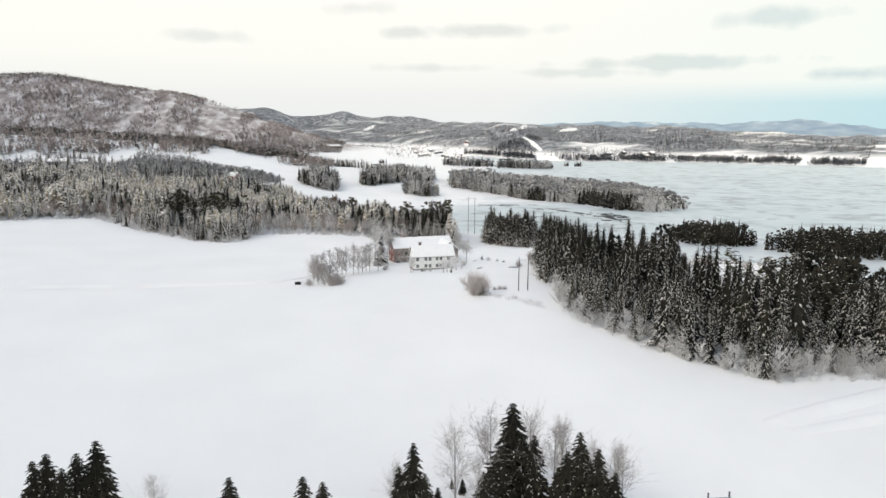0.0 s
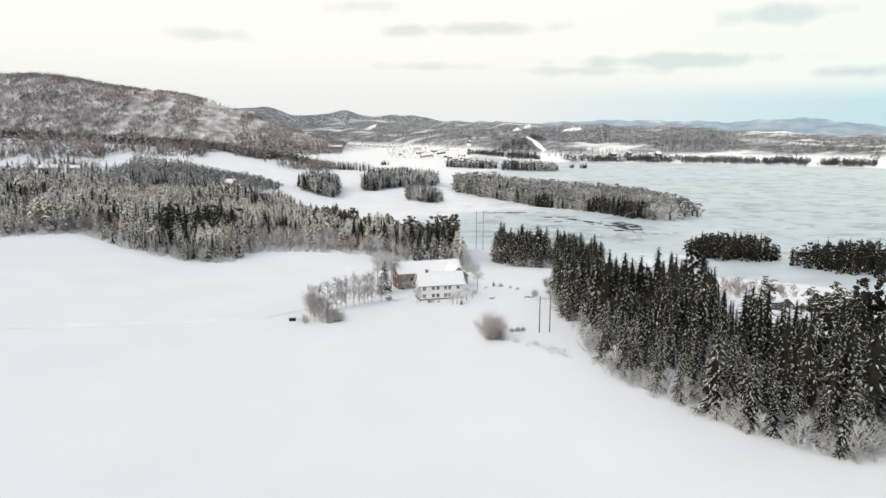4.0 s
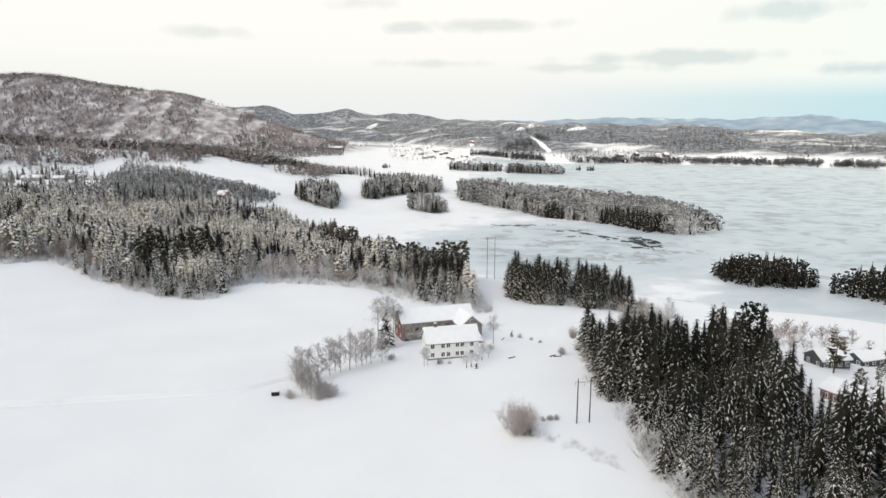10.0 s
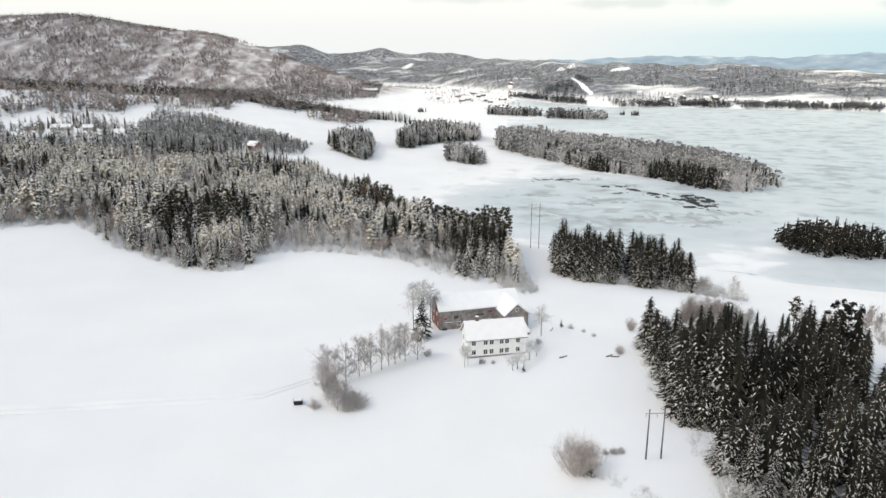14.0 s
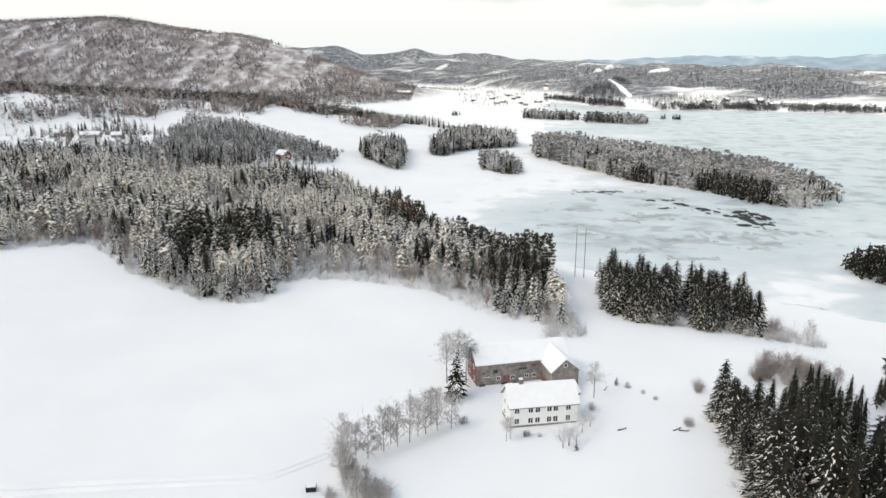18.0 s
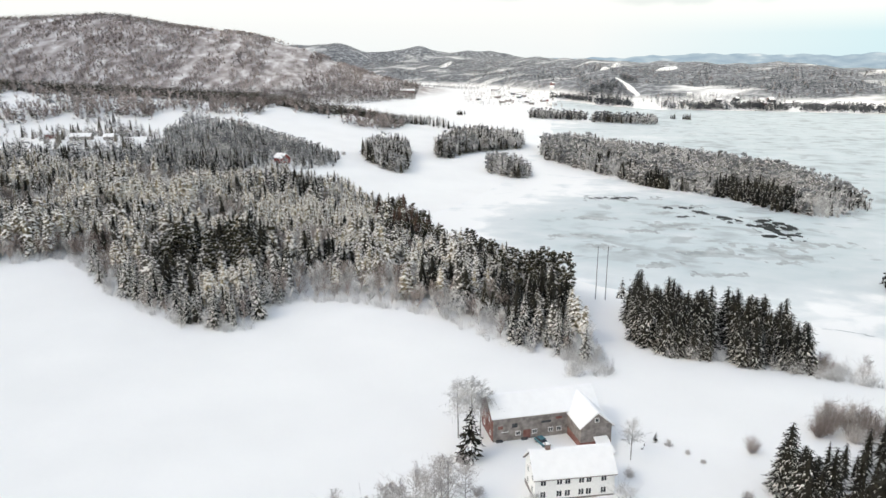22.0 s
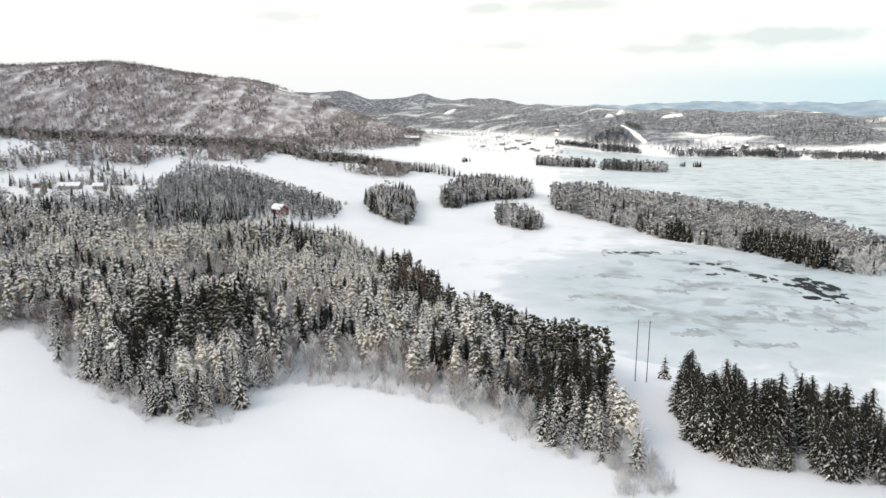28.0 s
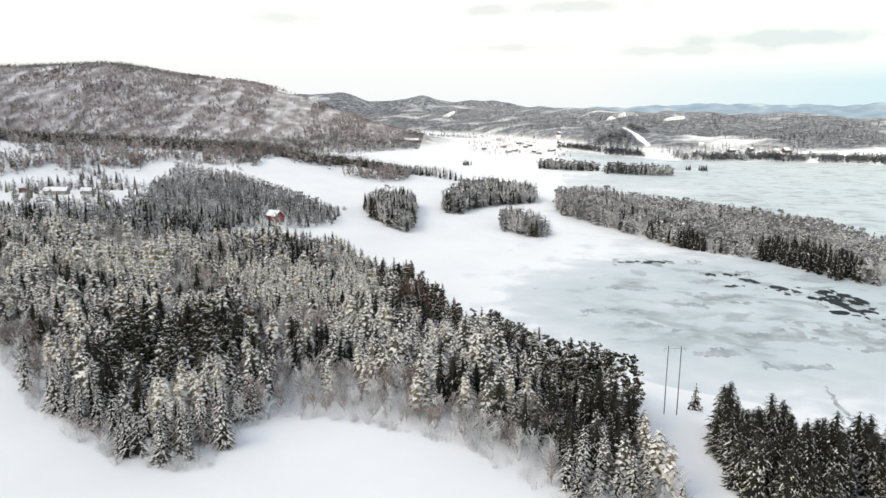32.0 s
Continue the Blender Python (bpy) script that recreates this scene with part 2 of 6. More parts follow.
def tri_mesh(name, verts, tris, mats, slots=None, smooth_shade=False):
    me = bpy.data.meshes.new(name)
    verts, tris = np.asarray(verts, np.float32), np.asarray(tris, np.int32)
    me.vertices.add(len(verts))
    me.vertices.foreach_set("co", verts.ravel())
    me.loops.add(tris.size)
    me.loops.foreach_set("vertex_index", tris.ravel())
    me.polygons.add(len(tris))
    k = tris.shape[1]
    me.polygons.foreach_set("loop_start", np.arange(0, tris.size, k, dtype=np.int32))
    for m in mats:
        me.materials.append(m)
    if slots is not None:
        me.polygons.foreach_set("material_index", np.asarray(slots, np.int32))
    me.polygons.foreach_set("use_smooth", np.full(len(tris), smooth_shade))
    me.update(calc_edges=True)
    me.validate()
    return me


def part(name, bm, material, parent, label=""):
    """One mesh object under a thing or a part, from a bmesh."""
    me = bpy.data.meshes.new(name)
    bm.normal_update()
    bm.to_mesh(me)
    bm.free()
    me.materials.append(material)
    ob = new(name, me)
    ob.parent = parent
    return tagged(ob, label)


def box(bm, x0, x1, y0, y1, z0, z1, bevel=0.0):
    vs = [bm.verts.new(p) for p in ((x0, y0, z0), (x1, y0, z0), (x1, y1, z0), (x0, y1, z0), (x0, y0, z1), (x1, y0, z1), (x1, y1, z1), (x0, y1, z1))]
    fs = [bm.faces.new([vs[i] for i in f]) for f in ((3, 2, 1, 0), (4, 5, 6, 7), (0, 1, 5, 4), (1, 2, 6, 5), (2, 3, 7, 6), (3, 0, 4, 7))]
    if bevel:
        bmesh.ops.bevel(bm, geom=list({e for f in fs for e in f.edges}), offset=bevel, segments=2, affect="EDGES")
    return bm


def prism(bm, outline, axis, a, b):
    """A closed outline in two axes, drawn out along the third from a to b."""
    def at(p, v):
        return {"x": (v, p[0], p[1]), "y": (p[0], v, p[1]), "z": (p[0], p[1], v)}[axis]
    lo, hi = [bm.verts.new(at(p, a)) for p in outline], [bm.verts.new(at(p, b)) for p in outline]
    n = len(outline)
    bm.faces.new(lo[::-1]), bm.faces.new(hi)
    for i in range(n):
        bm.faces.new((lo[i], lo[(i + 1) % n], hi[(i + 1) % n], hi[i]))
    bmesh.ops.recalc_face_normals(bm, faces=bm.faces[:])
    return bm


def rod(bm, p, q, r0, r1, n=8):
    p, q = Vector(p), Vector(q)
    z = (q - p).normalized()
    x = z.orthogonal().normalized()
    y = z.cross(x)
    rings = [[bm.verts.new(c + r * (math.cos(a) * x + math.sin(a) * y)) for a in (2 * math.pi * i / n for i in range(n))] for c, r in ((p, r0), (q, r1))]
    for i in range(n):
        bm.faces.new((rings[0][i], rings[0][(i + 1) % n], rings[1][(i + 1) % n], rings[1][i]))
    bm.faces.new(rings[0][::-1]), bm.faces.new(rings[1])
    return bm


def thing(name, x, y, turn=0.0, lift=0.0, **tags):
    ob = new(name)
    ob.empty_display_size = 0.2
    ob.matrix_world = pose(x, y, float(ground_z(x, y)) + lift, 0, 0, turn)
    return tagged(ob, **tags)


# ---- ground: one sheet from under the camera to the horizon ----
def graded(fine0, fine1, step, end0, end1, growth):
    mid = list(np.arange(fine0, fine1 + step, step))
    lo, hi, s = [], [], step
    v = fine0
    while v > end0:
        s *= growth
        v -= s
        lo.append(v)
    v, s = mid[-1], step
    while v < end1:
        s *= growth
        v += s
        hi.append(v)
    return np.array(lo[::-1] + mid + hi)


def build_ground():
    xs, ys = graded(-320, 300, 8, -4600, 4600, 1.05), graded(-280, 720, 8, -1500, 4700, 1.035)
    gx, gy = np.meshgrid(xs, ys)
    gz = ground_z(gx, gy)
    r = np.hypot(gx + 25, gy + 125)
    bump = np.sin(gx * 0.031 + 1.7 * np.sin(gy * 0.017)) * np.sin(gy * 0.027 + 1.3 * np.sin(gx * 0.023))
    gz = gz + bump * (0.25 + 5.0 * smooth(700, 2400, r) * smooth(-14, 20, gz))
    n, m = len(xs), len(ys)
    idx = np.arange(n * m).reshape(m, n)
    quads = np.stack([idx[:-1, :-1], idx[:-1, 1:], idx[1:, 1:], idx[1:, :-1]], -1).reshape(-1, 4)
    ob = new("ground", tri_mesh("ground", np.stack([gx, gy, gz], -1).reshape(-1, 3), quads, [GROUND], smooth_shade=True))
    tagged(ob, "deep untouched snow over rolling fields and hills", "ground", kind="structure")


def ground_material():
    m = bpy.data.materials.new("snowy_ground")
    m.use_nodes = True
    t = m.node_tree
    bsdf = t.nodes["Principled BSDF"]
    bsdf.inputs["Roughness"].default_value = 0.75
    bsdf.inputs["Specular IOR Level"].default_value = 0.2
    geo = t.nodes.new("ShaderNodeNewGeometry")
    def noise_of(scale, detail=4.0, vec=None):
        nz = t.nodes.new("ShaderNodeTexNoise")
        nz.inputs["Scale"].default_value, nz.inputs["Detail"].default_value = scale, detail
        t.links.new(vec or geo.outputs["Position"], nz.inputs["Vector"])
        return nz.outputs[0]
    def ramp_of(v, *stops):
        rp = t.nodes.new("ShaderNodeValToRGB")
        for i, (p, c) in enumerate(stops):
            e = rp.color_ramp.elements[i] if i < 2 else rp.color_ramp.elements.new(p)
            e.position, e.color = p, (*c, 1)
        t.links.new(v, rp.inputs[0])
        return rp.outputs[0]
    def blend(f, a, b):
        mx = t.nodes.new("ShaderNodeMix")
        mx.data_type = "RGBA"
        t.links.new(f, mx.inputs["Factor"]), t.links.new(a, mx.inputs["A"]), t.links.new(b, mx.inputs["B"])
        return mx.outputs["Result"]
    snow = ramp_of(noise_of(0.03), (0.3, (0.845, 0.845, 0.838)), (0.7, (0.892, 0.89, 0.88)))
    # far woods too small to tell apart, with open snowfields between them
    # distance haze is put into the colour: wood tones shifted towards blue
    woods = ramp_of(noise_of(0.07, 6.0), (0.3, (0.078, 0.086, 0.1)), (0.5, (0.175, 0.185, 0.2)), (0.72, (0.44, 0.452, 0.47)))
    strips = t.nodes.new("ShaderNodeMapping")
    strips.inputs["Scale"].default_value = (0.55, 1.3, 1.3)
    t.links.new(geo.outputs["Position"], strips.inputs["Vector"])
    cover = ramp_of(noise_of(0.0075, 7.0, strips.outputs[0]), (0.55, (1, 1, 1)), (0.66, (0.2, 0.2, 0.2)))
    def beyond(centre, r0, r1):
        """0 within a distance of a place, 1 past it."""
        away = t.nodes.new("ShaderNodeVectorMath")
        away.operation = "DISTANCE"
        away.inputs[1].default_value = centre
        t.links.new(geo.outputs["Position"], away.inputs[0])
        rg = t.nodes.new("ShaderNodeMapRange")
        rg.inputs["From Min"].default_value, rg.inputs["From Max"].default_value = r0, r1
        t.links.new(away.outputs["Value"], rg.inputs["Value"])
        return rg.outputs[0]
    def product(a, b):
        mm = t.nodes.new("ShaderNodeMath")
        mm.operation = "MULTIPLY"
        t.links.new(a, mm.inputs[0]), t.links.new(b, mm.inputs[1])
        return mm.outputs[0]
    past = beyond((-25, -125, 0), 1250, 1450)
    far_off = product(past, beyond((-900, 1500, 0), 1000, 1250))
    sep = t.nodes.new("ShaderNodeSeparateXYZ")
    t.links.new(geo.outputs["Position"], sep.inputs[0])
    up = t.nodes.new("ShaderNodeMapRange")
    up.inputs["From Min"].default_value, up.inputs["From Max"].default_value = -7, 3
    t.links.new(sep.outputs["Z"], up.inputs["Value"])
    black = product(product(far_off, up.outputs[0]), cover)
    # birch scrub on the long hill, in streaks that run down the slope
    fall = t.nodes.new("ShaderNodeMapping")
    fall.inputs["Scale"].default_value = (1.0, 0.5, 0.45)
    t.links.new(geo.outputs["Position"], fall.inputs["Vector"])
    scrub = ramp_of(noise_of(0.045, 10.0, fall.outputs[0]), (0.36, (0.24, 0.208, 0.198)), (0.5, (0.43, 0.39, 0.378)), (0.62, (0.62, 0.595, 0.585)), (0.74, (0.85, 0.848, 0.84)))
    hillside = t.nodes.new("ShaderNodeMath")
    hillside.operation = "SUBTRACT"
    t.links.new(past, hillside.inputs[0]), t.links.new(far_off, hillside.inputs[1])
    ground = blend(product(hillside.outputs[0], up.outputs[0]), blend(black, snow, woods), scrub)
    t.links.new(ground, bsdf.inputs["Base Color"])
    bp = t.nodes.new("ShaderNodeBump")
    bp.inputs["Strength"].default_value, bp.inputs["Distance"].default_value = 0.2, 0.3
    t.links.new(noise_of(0.4, 5.0), bp.inputs["Height"])
    t.links.new(bp.outputs[0], bsdf.inputs["Normal"])
    return m


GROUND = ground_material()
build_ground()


# ---- the frozen lake ----
def lake_material():
    m = bpy.data.materials.new("lake_ice")
    m.use_nodes = True
    t = m.node_tree
    bsdf = t.nodes["Principled BSDF"]
    bsdf.inputs["Roughness"].default_value = 0.45
    geo = t.nodes.new("ShaderNodeNewGeometry")
    mp = t.nodes.new("ShaderNodeMapping")
    mp.inputs["Scale"].default_value = (0.8, 1.0, 1.0)
    mp.inputs["Rotation"].default_value = (0, 0, 0.25)
    t.links.new(geo.outputs["Position"], mp.inputs["Vector"])
    nz = t.nodes.new("ShaderNodeTexNoise")
    nz.inputs["Scale"].default_value, nz.inputs["Detail"].default_value, nz.inputs["Roughness"].default_value = 0.022, 8, 0.6
    t.links.new(mp.outputs[0], nz.inputs["Vector"])
    # bare ice lies round the open water in the bay and far out on the lake
    def ring(cx, cy, r0, r1):
        d = t.nodes.new("ShaderNodeVectorMath")
        d.operation = "DISTANCE"
        d.inputs[1].default_value = (cx, cy, LAKE)
        t.links.new(geo.outputs["Position"], d.inputs[0])
        rg = t.nodes.new("ShaderNodeMapRange")
        rg.interpolation_type = "SMOOTHSTEP"
        rg.inputs["From Min"].default_value, rg.inputs["From Max"].default_value = r0, r1
        rg.inputs["To Min"].default_value, rg.inputs["To Max"].default_value = 0.03, 0.42
        t.links.new(d.outputs["Value"], rg.inputs["Value"])
        return rg.outputs[0]
    sep = t.nodes.new("ShaderNodeSeparateXYZ")
    t.links.new(geo.outputs["Position"], sep.inputs[0])
    wide = t.nodes.new("ShaderNodeTexNoise")
    wide.inputs["Scale"].default_value, wide.inputs["Detail"].default_value = 0.006, 3
    t.links.new(geo.outputs["Position"], wide.inputs["Vector"])
    drift = t.nodes.new("ShaderNodeMath")
    drift.operation = "MULTIPLY_ADD"
    drift.inputs[1].default_value = 320
    t.links.new(wide.outputs[0], drift.inputs[0]), t.links.new(sep.outputs["X"], drift.inputs[2])
    east = t.nodes.new("ShaderNodeMapRange")
    east.interpolation_type = "SMOOTHSTEP"
    east.inputs["From Min"].default_value, east.inputs["From Max"].default_value = 230, 470
    east.inputs["To Min"].default_value, east.inputs["To Max"].default_value = 0.42, 0.03
    t.links.new(drift.outputs[0], east.inputs["Value"])
    low = t.nodes.new("ShaderNodeMath")
    low.operation = "MINIMUM"
    bay = ring(130, 300, 70, 165)
    t.links.new(bay, low.inputs[0]), t.links.new(east.outputs[0], low.inputs[1])
    add = t.nodes.new("ShaderNodeMath")
    add.operation = "MULTIPLY_ADD"
    add.inputs[1].default_value = 0.45
    plus = t.nodes.new("ShaderNodeMath")
    plus.inputs[1].default_value = 0.115
    t.links.new(low.outputs[0], plus.inputs[0])
    t.links.new(nz.outputs[0], add.inputs[0]), t.links.new(plus.outputs[0], add.inputs[2])
    fine = t.nodes.new("ShaderNodeTexNoise")
    fine.inputs["Scale"].default_value, fine.inputs["Detail"].default_value, fine.inputs["Distortion"].default_value = 0.06, 8, 0.35
    t.links.new(mp.outputs[0], fine.inputs["Vector"])
    grain = t.nodes.new("ShaderNodeMath")
    grain.operation = "MULTIPLY_ADD"
    grain.inputs[1].default_value = 0.5
    t.links.new(fine.outputs[0], grain.inputs[0]), t.links.new(add.outputs[0], grain.inputs[2])
    add = grain
    rp = t.nodes.new("ShaderNodeValToRGB")
    for i, (p, c) in enumerate(((0.43, (0.19, 0.22, 0.235)), (0.52, (0.36, 0.41, 0.43)), (0.61, (0.505, 0.58, 0.6)), (0.72, (0.57, 0.625, 0.645)), (0.86, (0.66, 0.7, 0.715)), (0.97, (0.86, 0.865, 0.865)))):
        e = rp.color_ramp.elements[i] if i < 2 else rp.color_ramp.elements.new(p)
        e.position, e.color = p, (*c, 1)
    t.links.new(add.outputs[0], rp.inputs[0])
    # wind-swept grey flecks where the ice lies bare, drawn out along the shore
    flat = t.nodes.new("ShaderNodeMapping")
    flat.inputs["Scale"].default_value, flat.inputs["Rotation"].default_value = (0.8, 1.0, 1.0), (0, 0, 0.45)
    t.links.new(geo.outputs["Position"], flat.inputs["Vector"])
    fleck = t.nodes.new("ShaderNodeTexNoise")
    for slot, v in (("Scale", 0.05), ("Detail", 5.0), ("Roughness", 0.5), ("Distortion", 0.8)):
        fleck.inputs[slot].default_value = v
    t.links.new(flat.outputs[0], fleck.inputs["Vector"])
    bare = t.nodes.new("ShaderNodeMath")
    bare.operation = "MULTIPLY_ADD"
    bare.inputs[1].default_value = -0.5
    t.links.new(low.outputs[0], bare.inputs[0]), t.links.new(fleck.outputs[0], bare.inputs[2])
    cutoff = t.nodes.new("ShaderNodeMapRange")
    for slot, v in (("From Min", 0.56), ("From Max", 0.63), ("To Max", 0.55)):
        cutoff.inputs[slot].default_value = v
    t.links.new(bare.outputs[0], cutoff.inputs["Value"])
    mx = t.nodes.new("ShaderNodeMix")
    mx.data_type = "RGBA"
    mx.inputs["B"].default_value = (0.24, 0.27, 0.285, 1)
    t.links.new(cutoff.outputs[0], mx.inputs["Factor"]), t.links.new(rp.outputs[0], mx.inputs["A"])
    t.links.new(mx.outputs["Result"], bsdf.inputs["Base Color"])
    return m


def build_lake():
    bm = bmesh.new()
    vs = [bm.verts.new(p) for p in ((-190, 120, LAKE), (20, 150, LAKE), (80, 60, LAKE), (150, -20, LAKE), (4000, -20, LAKE), (4000, 1620, LAKE), (-190, 1620, LAKE))]
    bm.faces.new(vs)
    me = bpy.data.meshes.new("lake")
    bm.to_mesh(me)
    bm.free()
    me.materials.append(lake_material())
    tagged(new("lake", me), "frozen lake, grey ice under drifts of snow", "lake", kind="structure")


def fbm(x, y, scale, seed, octaves=5):
    """Smooth random relief between 0 and 1."""
    grid = np.random.default_rng(seed).random((64, 64))
    total, weight, amp = 0.0, 0.0, 1.0
    for k in range(octaves):
        u, v = x / scale * 2 ** k + 11.3 * k, y / scale * 2 ** k + 7.7 * k
        i, j = np.floor(u).astype(int), np.floor(v).astype(int)
        f, g = u - i, v - j
        f, g = f * f * (3 - 2 * f), g * g * (3 - 2 * g)
        at = lambda p, q: grid[p % 64, q % 64]
        total = total + amp * ((at(i, j) * (1 - f) + at(i + 1, j) * f) * (1 - g) + (at(i, j + 1) * (1 - f) + at(i + 1, j + 1) * f) * g)
        weight, amp = weight + amp, amp * 0.55
    return total / weight


def open_water(x, y, a, b, seed, step=0.5, mat=None, name="open_water", label="dark open water in ragged holes in the ice", lift=0.05):
    """A ragged hole in the ice: the cells of a fine sheet where the thaw has eaten through."""
    gx, gy = np.meshgrid(np.arange(x - 1.6 * a, x + 1.6 * a, step), np.arange(y - 1.6 * b, y + 1.6 * b, step))
    hole = np.hypot((gx - x) / a, (gy - y) / b) + 4.6 * (fbm(gx * 0.8, gy * 0.5, 4.0, seed, 6) - 0.5) < 0.75
    cx, cy = gx[hole], gy[hole]
    n = len(cx)
    V = np.stack([np.stack([cx + u * step, cy + v * step, np.full(n, LAKE + lift)], -1) for u, v in ((0, 0), (1, 0), (1, 1), (0, 1))], 1).reshape(-1, 3)
    ob = new(name, tri_mesh(name, V, np.arange(4 * n).reshape(-1, 4), [mat or WATER]))
    tagged(ob, label, "water" if mat is None else "ice", kind="structure")


WATER.node_tree.nodes["Principled BSDF"].inputs["Specular IOR Level"].default_value = 0.06
build_lake()
for k, (x, y, a, b) in enumerate(((183, 304, 10, 19), (164, 329, 8, 8), (146, 369, 9, 4), (153, 352, 3, 5), (104, 405, 16, 3.5), (138, 340, 5, 3), (170, 285, 4, 3))):
    open_water(x, y, a, b, 70 + k)
THIN_ICE = material("thin_grey_ice", (0.25, 0.28, 0.295), (0.46, 0.5, 0.515), 0.11, 0.4, detail=6.0)
for k, (x, y, a, b) in enumerate(((58, 289, 13, 7), (66, 262, 14, 6), (87, 226, 9, 5), (111, 210, 9, 4), (116, 250, 13, 6), (150, 257, 22, 9), (154, 229, 9, 4), (121, 314, 16, 8), (146, 372, 13, 6), (96, 300, 10, 5), (168, 240, 10, 5), (76, 335, 12, 6), (108, 402, 22, 9), (190, 268, 14, 7), (176, 318, 10, 7), (128, 352, 9, 5))):
    open_water(x, y, a, b, 90 + k, 0.7, THIN_ICE, "thin_ice", "patch of thin grey ice swept bare of snow", 0.025)


def ice_crack(line, width, seed):
    """A thin crack refrozen in the snowy ice."""
    rng = random.Random(seed)
    V, Q = [], []
    for (x0, y0), (x1, y1) in zip(line, line[1:]):
        for k in range(8):
            x, y = x0 + (x1 - x0) * k / 8 + rng.uniform(-0.8, 0.8), y0 + (y1 - y0) * k / 8 + rng.uniform(-0.8, 0.8)
            w = width * rng.uniform(0.4, 1.3)
            for s in (-w, w):
                V.append((x + s, y + 0.3 * s, max(float(ground_z(x, y)), LAKE) + 0.12))
    for k in range(len(V) // 2 - 1):
        Q.append((2 * k, 2 * k + 1, 2 * k + 3, 2 * k + 2))
    tagged(new("ice_crack", tri_mesh("ice_crack", V, Q, [GREY_ICE])), "grey refrozen crack in the snowy ice", "crack", kind="structure")


GREY_ICE = material("grey_ice", (0.32, 0.345, 0.355), (0.52, 0.55, 0.56), 0.2, 0.5)
ice_crack([(112, 190), (107, 172), (104, 157), (105, 143)], 0.9, 3)
ice_crack([(105, 145), (118, 140), (131, 137), (142, 130)], 0.6, 4)
ice_crack([(250, 300), (275, 290), (310, 296), (330, 280), (352, 283)], 0.6, 5)


# ---- trees: forms ----
def kites(rng, root, azim, length, rise, width, snow, lift=0.05, lite=False):
    """Boughs as folded kites with a pad of snow on top: arrays of points, triangles and slots (0 needles, 1 snow)."""
    n = len(length)
    ca, sa = np.cos(azim), np.sin(azim)
    def along(f, side, drop):
        x, y = ca * length * f - sa * width * side, sa * length * f + ca * width * side
        return root + np.stack([x, y, rise * length * f - drop * length], -1)
    d = rng.uniform(0.06, 0.2, n)
    pts = np.stack([root, along(0.5, 1, 0.12 + d), along(0.55, 0, d * 0.3), along(0.5, -1, 0.12 + d), along(1.0, 0, d + 0.05)], 1)
    tri = np.array([(0, 2, 1), (0, 3, 2), (1, 2, 4), (2, 3, 4)])
    T = (tri[None] + 5 * np.arange(n)[:, None, None]).reshape(-1, 3)
    P, S = pts.reshape(-1, 3), np.zeros(len(T), int)
    if lite:
        P = pts[:, (0, 1, 4, 3)].reshape(-1, 3)
        T = (np.array([(0, 2, 1), (0, 3, 2)])[None] + 4 * np.arange(n)[:, None, None]).reshape(-1, 3)
        S = np.zeros(len(T), int)
    has = np.flatnonzero(rng.random(n) < snow)
    if len(has):
        up = np.array([0, 0, 1.0]) * (lift * length[:, None])
        wide = rng.uniform(0.55, 0.95, n)[:, None]
        mid = along(0.55, 0, d * 0.3)
        sp = np.stack([along(0.25, 0, d * 0.1) + up, mid + (along(0.55, 1, 0.1 + d) - mid) * wide + up, along(0.93, 0, d) + up, mid + (along(0.55, -1, 0.1 + d) - mid) * wide + up, mid + 1.6 * up], 1)[has]
        st = np.array([(0, 4, 1), (0, 3, 4), (1, 4, 2), (4, 3, 2)])
        if lite:
            sp, st = sp[:, :4], np.array([(0, 2, 1), (0, 3, 2)])
        T2 = (st[None] + sp.shape[1] * np.arange(len(has))[:, None, None]).reshape(-1, 3) + len(P)
        P, T, S = np.concatenate([P, sp.reshape(-1, 3)]), np.concatenate([T, T2]), np.concatenate([S, np.ones(len(T2), int)])
    return P, T, S


def merged(*sets):
    P, T, S, o = [], [], [], 0
    for p, t, s in sets:
        P.append(p), T.append(t + o), S.append(s)
        o += len(p)
    return np.concatenate(P), np.concatenate(T), np.concatenate(S)


def spruce_form(seed, h=1.0, radius=0.19, whorls=12, per=6, snow=0.7, twigs=0, power=0.8, bare=0.06, lite=False, droop=(-0.85, -0.1), wide=0.34):
    """A spruce one unit high."""
    rng = np.random.default_rng(seed)
    z = h * (bare + (0.99 - bare) * np.linspace(0, 1, whorls) ** 0.92)
    z = np.repeat(z, per) + rng.uniform(-0.02, 0.02, whorls * per) * h
    az = rng.uniform(0, 2 * np.pi, len(z))
    ln = radius * np.clip(1 - z / h, 0.02, 1) ** power * rng.uniform(0.7, 1.2, len(z)) + 0.018
    root = np.stack([0 * z, 0 * z, z], -1)
    out = [kites(rng, root, az, ln, rng.uniform(*droop, len(z)), ln * (wide if not twigs else 0.26), snow, lite=lite)]
    for k in range(twigs):
        f = rng.uniform(0.35, 0.8, len(z))
        start = root + np.stack([np.cos(az) * ln * f, np.sin(az) * ln * f, -0.12 * ln * f - 0.03 * ln], -1)
        out.append(kites(rng, start, az + rng.choice([-1, 1], len(z)) * rng.uniform(0.5, 1.0, len(z)), ln * rng.uniform(0.35, 0.6, len(z)), rng.uniform(-0.7, -0.15, len(z)), ln * 0.16, snow, lite=True))
    # the leader
    out.append(kites(rng, np.array([[0, 0, 0.95 * h]] * 3), np.array([0, 2.1, 4.2]), np.full(3, 0.035), np.full(3, 1.2), np.full(3, 0.012), 0))
    return merged(*out)


